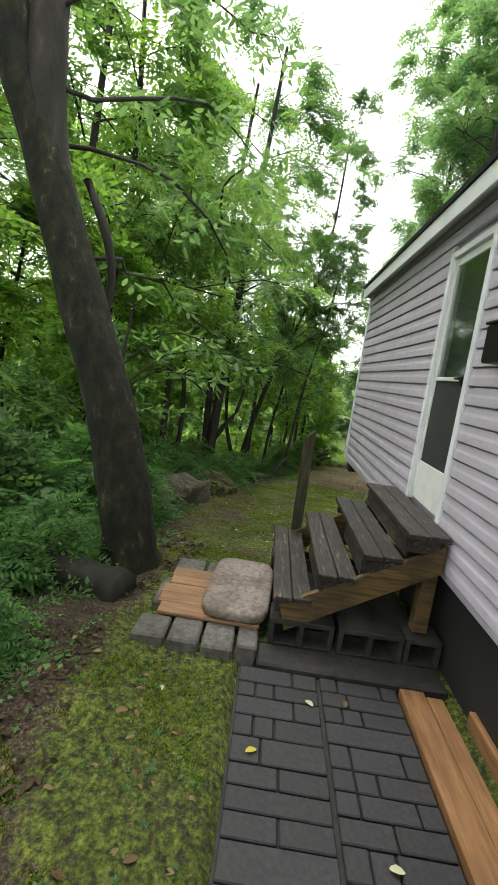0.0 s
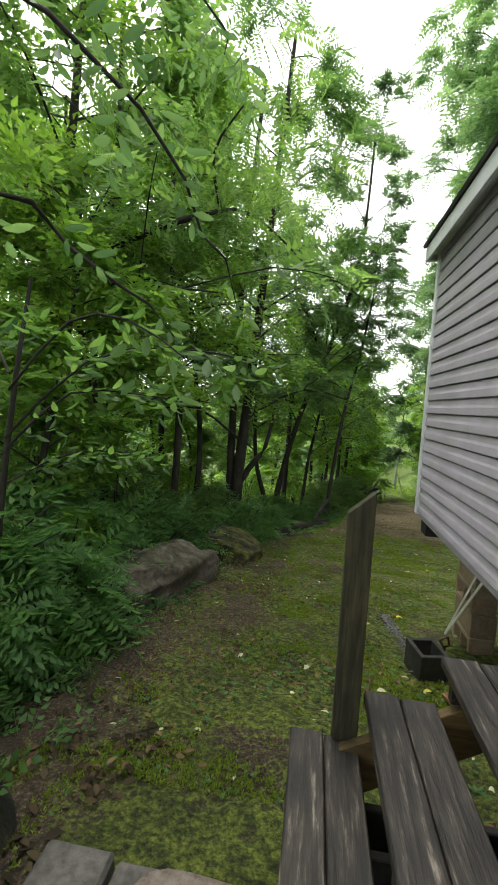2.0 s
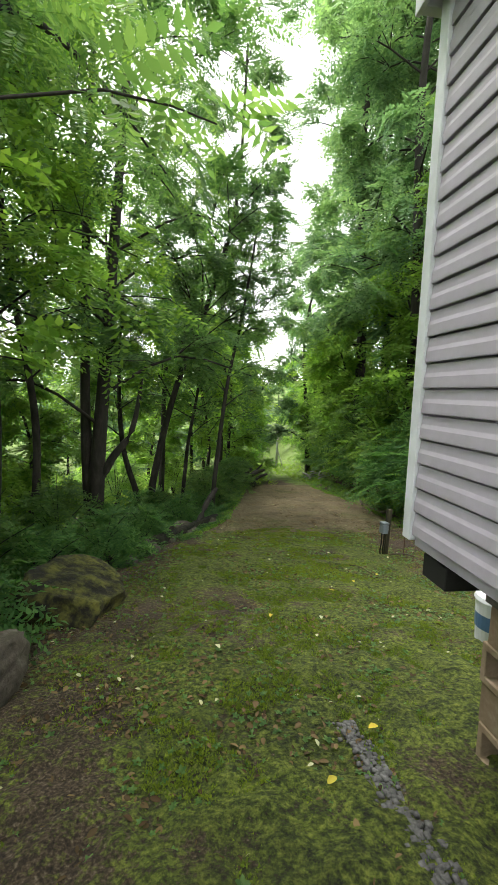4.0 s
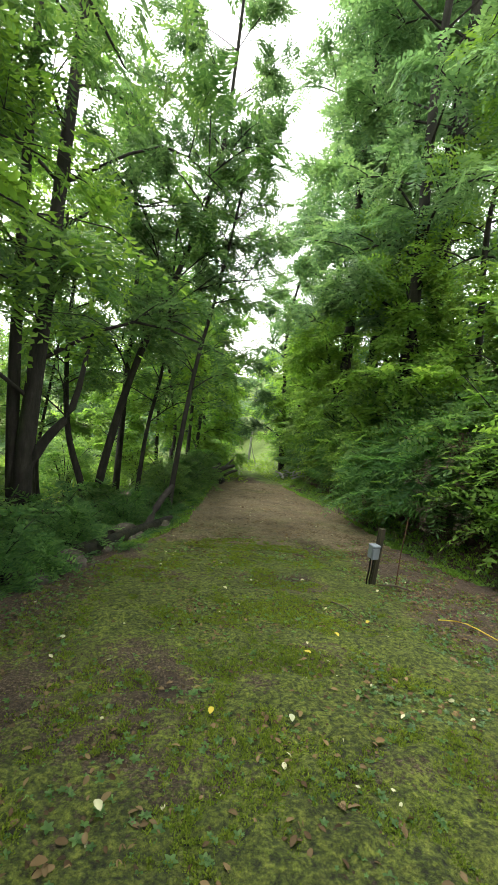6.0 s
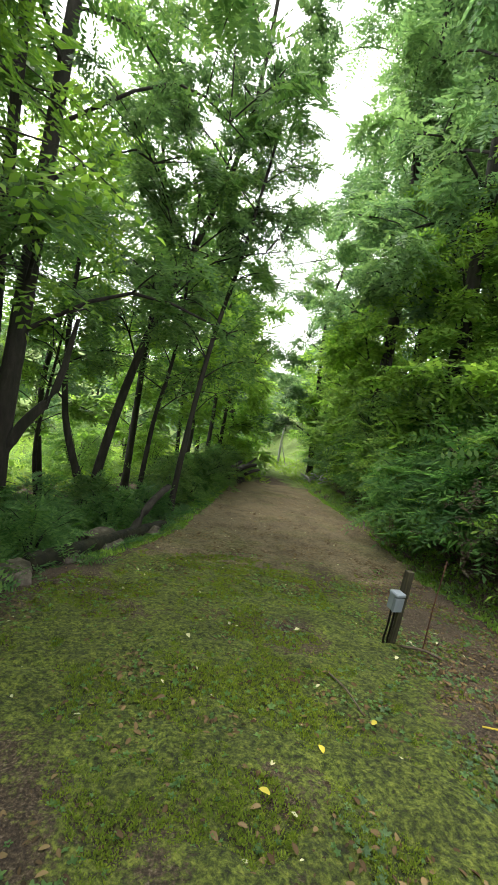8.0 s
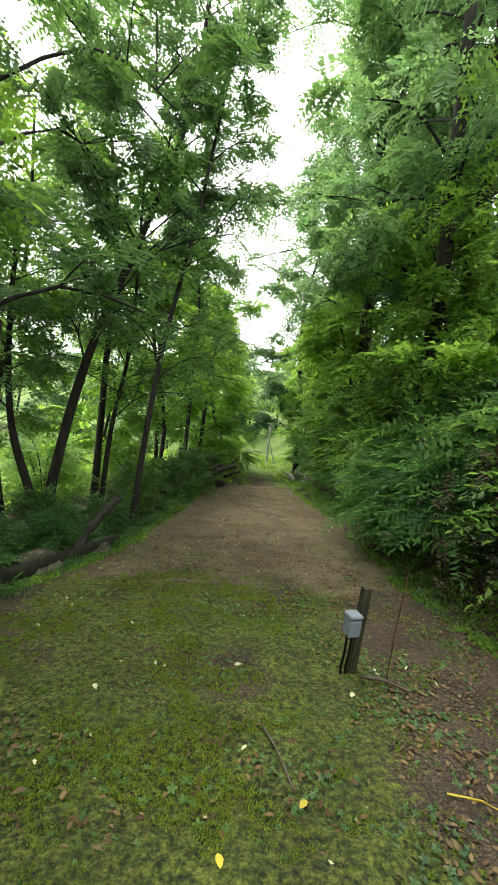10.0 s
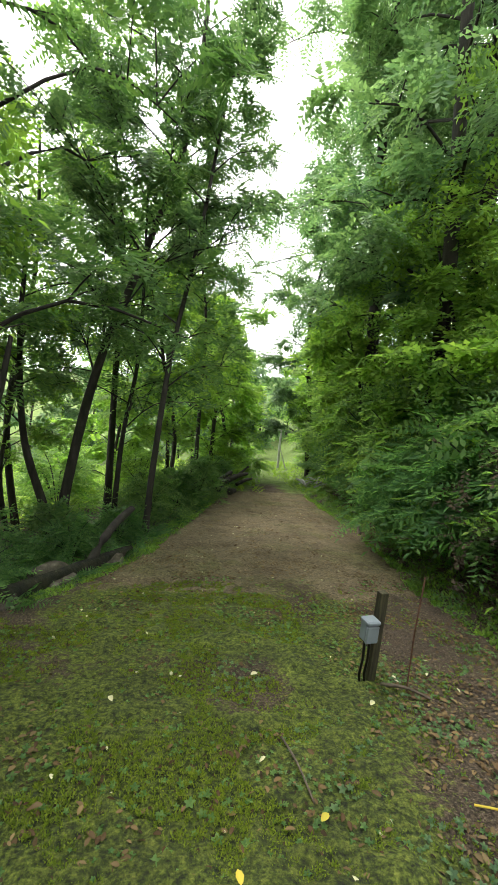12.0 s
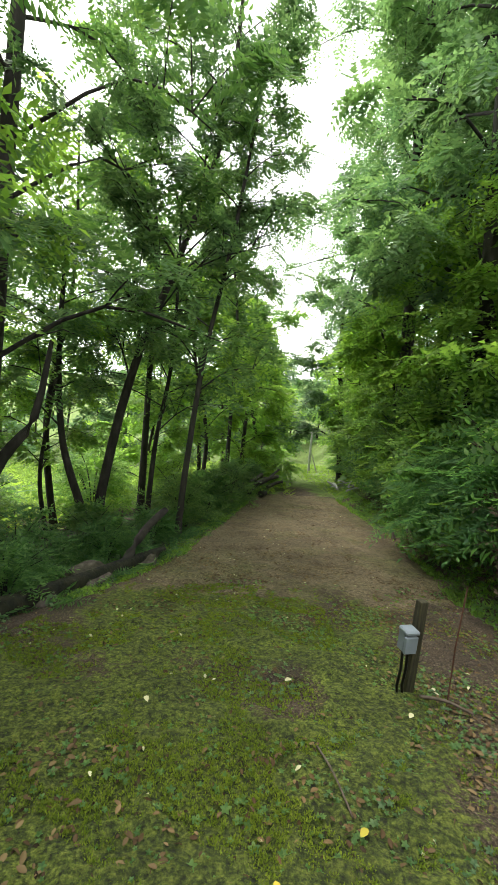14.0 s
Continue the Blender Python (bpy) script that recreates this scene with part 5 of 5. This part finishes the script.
carpet("tall_weeds", "pale green tall weeds covering the open field", "weeds", M_FIELD, TWIG, spread(3200, -24, 0, 10, 48, lambda x, y: x - lane_left(y) < -4.5), 2.0, (0.2, 1.2))
carpet("grass", "bright green grass beyond the lane", "grass", M_FIELD, FERN, spread(2200, 1, 12, 22, 46, lambda x, y: abs(x - 4.6) > 0.7), 0.4, (0.8, 2.0))


LEAF_ONE = leaf_quads(Vector((0, 0, 0.012)), Vector((1, 0, 0)), Vector((0, 1, 0)), 0.07, 0.035, 0.25, True)
ROSETTE = joined([leaf_quads(Vector((0, 0, 0)), Vector((math.cos(a), math.sin(a), 0.35)).normalized(), Vector((-math.sin(a), math.cos(a), 0)), 0.06, 0.035, 0.15, True) for a in (0.2, 1.5, 2.7, 4.0, 5.2)])
TUFT = joined([leaf_quads(Vector((0.012 * math.cos(a), 0.012 * math.sin(a), -0.006)), Vector((0.7 * math.cos(a * 2), 0.7 * math.sin(a * 2), 1)).normalized(), Vector((-math.sin(a * 2), math.cos(a * 2), 0)), 0.03, 0.012, 0.1, False) for a in (0, 1.1, 2.2, 3.3, 4.4, 5.5)])


def in_yard(x, y):
    return lane_left(y) - 0.1 < x < lane_right(y) and not (-0.05 < x < 1.3 and y < 2.5) and not (-0.62 < x < 1.25 and 2.1 < y < 3.7) and not (x > 1.2 and y < 6.3)


def mossed(x, y):
    return in_yard(x, y) and y < 12.8 and noise.noise(Vector((x * 1.8, y * 1.8, 2))) > -0.12 and not (x > 2.9 and y > 7.5 and rng.random() < 0.8) and not (x < 0.1 - 0.02 * y and y > 4.6 and rng.random() < 0.75)


carpet("moss_tufts", "short yellow-green moss tufts over the yard", "moss", M_TUFT, TUFT, spread(44000, -1.1, 4.5, 0.4, 12.8, mossed), 0.6, (-0.15, 0.15))
carpet("leaf_litter", "brown fallen leaves and bits scattered over the yard", "litter", M_DRY, LEAF_ONE, spread(6500, -1.8, 5, 0.3, 14, lambda x, y: (in_yard(x, y) or (x < lane_left(y) and rng.random() < 0.6)) and (noise.noise(Vector((x * 1.8, y * 1.8, 2))) < 0.1 or x < -0.3 or x > 3 or rng.random() < 0.3)), 0.6, (-0.2, 0.3))
carpet("leaf_litter", "brown fallen leaves scattered over the gravel lane", "litter", M_DRY, LEAF_ONE, spread(3200, 0.5, 6, 12.3, 24, in_yard), 0.7, (-0.2, 0.3))
carpet("soil_crumbs", "dark bits of bark and rotten leaf on the moss", "litter", M_BITS, LEAF_ONE, spread(8000, -1.5, 5, 0.4, 13, in_yard), 0.4, (-0.3, 0.4))
carpet("leaf_litter", "reddish brown fallen leaves at the foot of the bank", "litter", M_DRY, LEAF_ONE, spread(3800, 2.7, 5.3, 7.2, 13.5, lambda x, y: in_yard(x, y) and x > 2.6 + 0.1 * (y - 7) + 0.5 * rng.random()), 0.6, (-0.3, 0.4))
carpet("leaf_litter", "brown fallen leaves along the rocks", "litter", M_DRY, LEAF_ONE, spread(2600, -1.6, 0.3, 4.4, 10.8, lambda x, y: x < -0.05 + 0.35 * rng.random() - 0.02 * y), 0.55, (-0.3, 0.4))
carpet("leaf_litter", "dark rotten leaves round the foot of the big tree", "litter", M_BITS, LEAF_ONE, spread(2600, -2.0, -0.35, 0.9, 4.4, lambda x, y: x < -0.75 + 0.3 * noise.noise(Vector((x * 2, y * 2, 1))) + 0.12 * max(0, y - 1.6)), 0.7, (-0.3, 0.5))
carpet("small_weeds", "green weeds and vines round the foot of the big tree", "weeds", M_FERN, TWIG_SMALL, spread(420, -2.2, -0.8, 0.6, 4.4, lambda x, y: x < -0.95 + 0.25 * noise.noise(Vector((x * 2, y * 2, 5)))), 0.5, (0.1, 1.1))
carpet("small_weeds", "green weeds among litter beside the utility post", "weeds", M_LEAF_DARK, ROSETTE, spread(1100, 2.0, 4.6, 7.8, 12.2, lambda x, y: noise.noise(Vector((x * 1.6, y * 1.6, 4))) > 0.05), 0.36, (-0.1, 0.3))
carpet("pale_litter", "pale dry leaf scraps on the ground", "litter", M_PALE, LEAF_ONE, spread(420, -1.3, 5, 0.3, 20, in_yard), 0.55, (-0.2, 0.3))
carpet("small_weeds", "small green rosette weeds in the yard", "weeds", M_LEAF, ROSETTE, spread(1500, -1.2, 5, 3.5, 13, lambda x, y: in_yard(x, y) and noise.noise(Vector((x * 1.1, y * 1.1, 7))) > -0.05), 0.42, (-0.1, 0.15))
carpet("small_weeds", "green clover-like weeds in the yard", "weeds", M_LEAF, ROSETTE, spread(4600, -1.2, 5, 0.5, 13, in_yard), 0.3, (-0.1, 0.15))
carpet("grass", "soft green grass at the foot of the bank", "grass", M_LEAF_BRIGHT, TUFT, spread(5000, 0, 6.5, 10.5, 24, lambda x, y: -0.12 < x - lane_right(y) < 0.5 or (-0.5 < x - lane_left(y) < 0.0 and y > 12)), 2.2, (-0.3, 0.3))

# fallen leaves that stand out
for lab, mat_, places in (("yellow fallen leaf lying on moss", M_YELLOW, ((2.5, 9.28, 40), (2.1, 9.0, 100), (1.05, 4.85, 200), (0.78, 6.0, 30), (1.12, 6.35, 10), (0.9, 8.0, 70), (1.75, 8.7, 150))),
                          ("pale fallen leaf lying on moss", M_PALE, ((1.35, 7.9, 80), (2.3, 10.6, 20), (1.3, 10.3, 300), (0.4, 7.4, 120), (0.25, 4.9, 60), (0.7, 4.75, 10), (3.1, 10.2, 45))),
                          ("curled brown fallen leaf on moss", M_DRY, ((1.75, 7.7, 10), (1.2, 9.4, 200), (0.5, 7.0, 130), (0.55, 6.6, 80), (-0.5, 1.7, 20), (0.9, 9.6, 250), (0.2, 7.2, 10)))):
    me_ = mesh_quads("fallen_leaf", *leaf_quads(Vector((0, 0, 0.02)), Vector((1, 0, 0)), Vector((0, 1, 0)), 0.06, 0.034, 0.3, True), mat_)
    for x, y, a in places:
        ob = tagged(new("fallen_leaf", me_), lab, "leaf", "fallen leaves")
        ob.matrix_basis = pose(x, y, land_at(x, y) + 0.008, 4, -6, a)
for x, y, a, mat_ in ((0.45, 1.95, 130, M_PALE), (0.62, 1.98, 80, M_DRY), (0.66, 1.25, 0, M_PALE), (0.12, 1.62, 30, M_YELLOW)):
    ob = tagged(new("fallen_leaf", mesh_quads("fallen_leaf", *leaf_quads(Vector((0, 0, 0.004)), Vector((1, 0, 0)), Vector((0, 1, 0)), 0.06, 0.03, 0.2, True), mat_)), "small fallen leaf on dark pavers", "leaf", "fallen leaves")
    ob.matrix_basis = pose(x, y, 0.004, 0, 0, a)

# strip of pebbles where the roof drips
pieces = []
for k in range(520):
    f = rng.random()
    x, y = 1.02 + 0.06 * f + rng.gauss(0, 0.025 + 0.012 * f), 6.45 - 1.35 * f
    r = rng.uniform(0.004, 0.012)
    c0 = Vector((x, y, land_at(x, y) + r * 0.5))
    v_ = np.array([tuple(c0 + Vector((px * r * rng.uniform(0.7, 1.4), py * r * rng.uniform(0.7, 1.4), pz_ * r * 0.7))) for pz_ in (-1, 1) for px, py in ((-1, -1), (1, -1), (1, 1), (-1, 1))])
    pieces.append((v_, np.array([(0, 3, 2, 1), (4, 5, 6, 7), (0, 1, 5, 4), (1, 2, 6, 5), (2, 3, 7, 6), (3, 0, 4, 7)])))
tagged(new("pebbles", mesh_quads("pebbles", *joined(pieces), M_GRAVEL)), "narrow strip of grey pebbles in the moss", "gravel", kind="stuff")

# ---- paved walk, paver by paver ----
walkway = tagged(part("paved_walk", box((0.04, -2.0, -0.06), (0.945, 2.2, -0.022), 0), M_SHADED_CONCRETE), "walk of dark grey brick-shaped pavers", "pavement", kind="structure")
shapes = {}
for x0 in (0.048, 0.502):
    y = -1.9
    while y < 2.18:
        deep = rng.choice((0.105, 0.105, 0.125, 0.14))
        cuts = rng.choice(((0.44,), (0.14, 0.3), (0.3, 0.14), (0.22, 0.22), (0.1, 0.24, 0.1), (0.1, 0.1, 0.24)))
        x = x0
        for w in cuts:
            d_ = min(deep, 2.195 - y)
            if d_ < 0.03:
                continue
            key = (w, round(d_, 3))
            if key not in shapes:
                bmx = box((0.004, 0.004, -0.021), (w - 0.004, d_ - 0.004, 0), 0.005)
                shapes[key] = bpy.data.meshes.new("paver")
                bmx.to_mesh(shapes[key])
                bmx.free()
                shapes[key].materials.append(M_PAVER)
            ob = hang("paver", shapes[key], walkway)
            ob.matrix_basis = pose(x, y, rng.uniform(-0.004, 0.0), rng.uniform(-0.4, 0.4), rng.uniform(-0.4, 0.4), 0)
            x += w
        y += deep
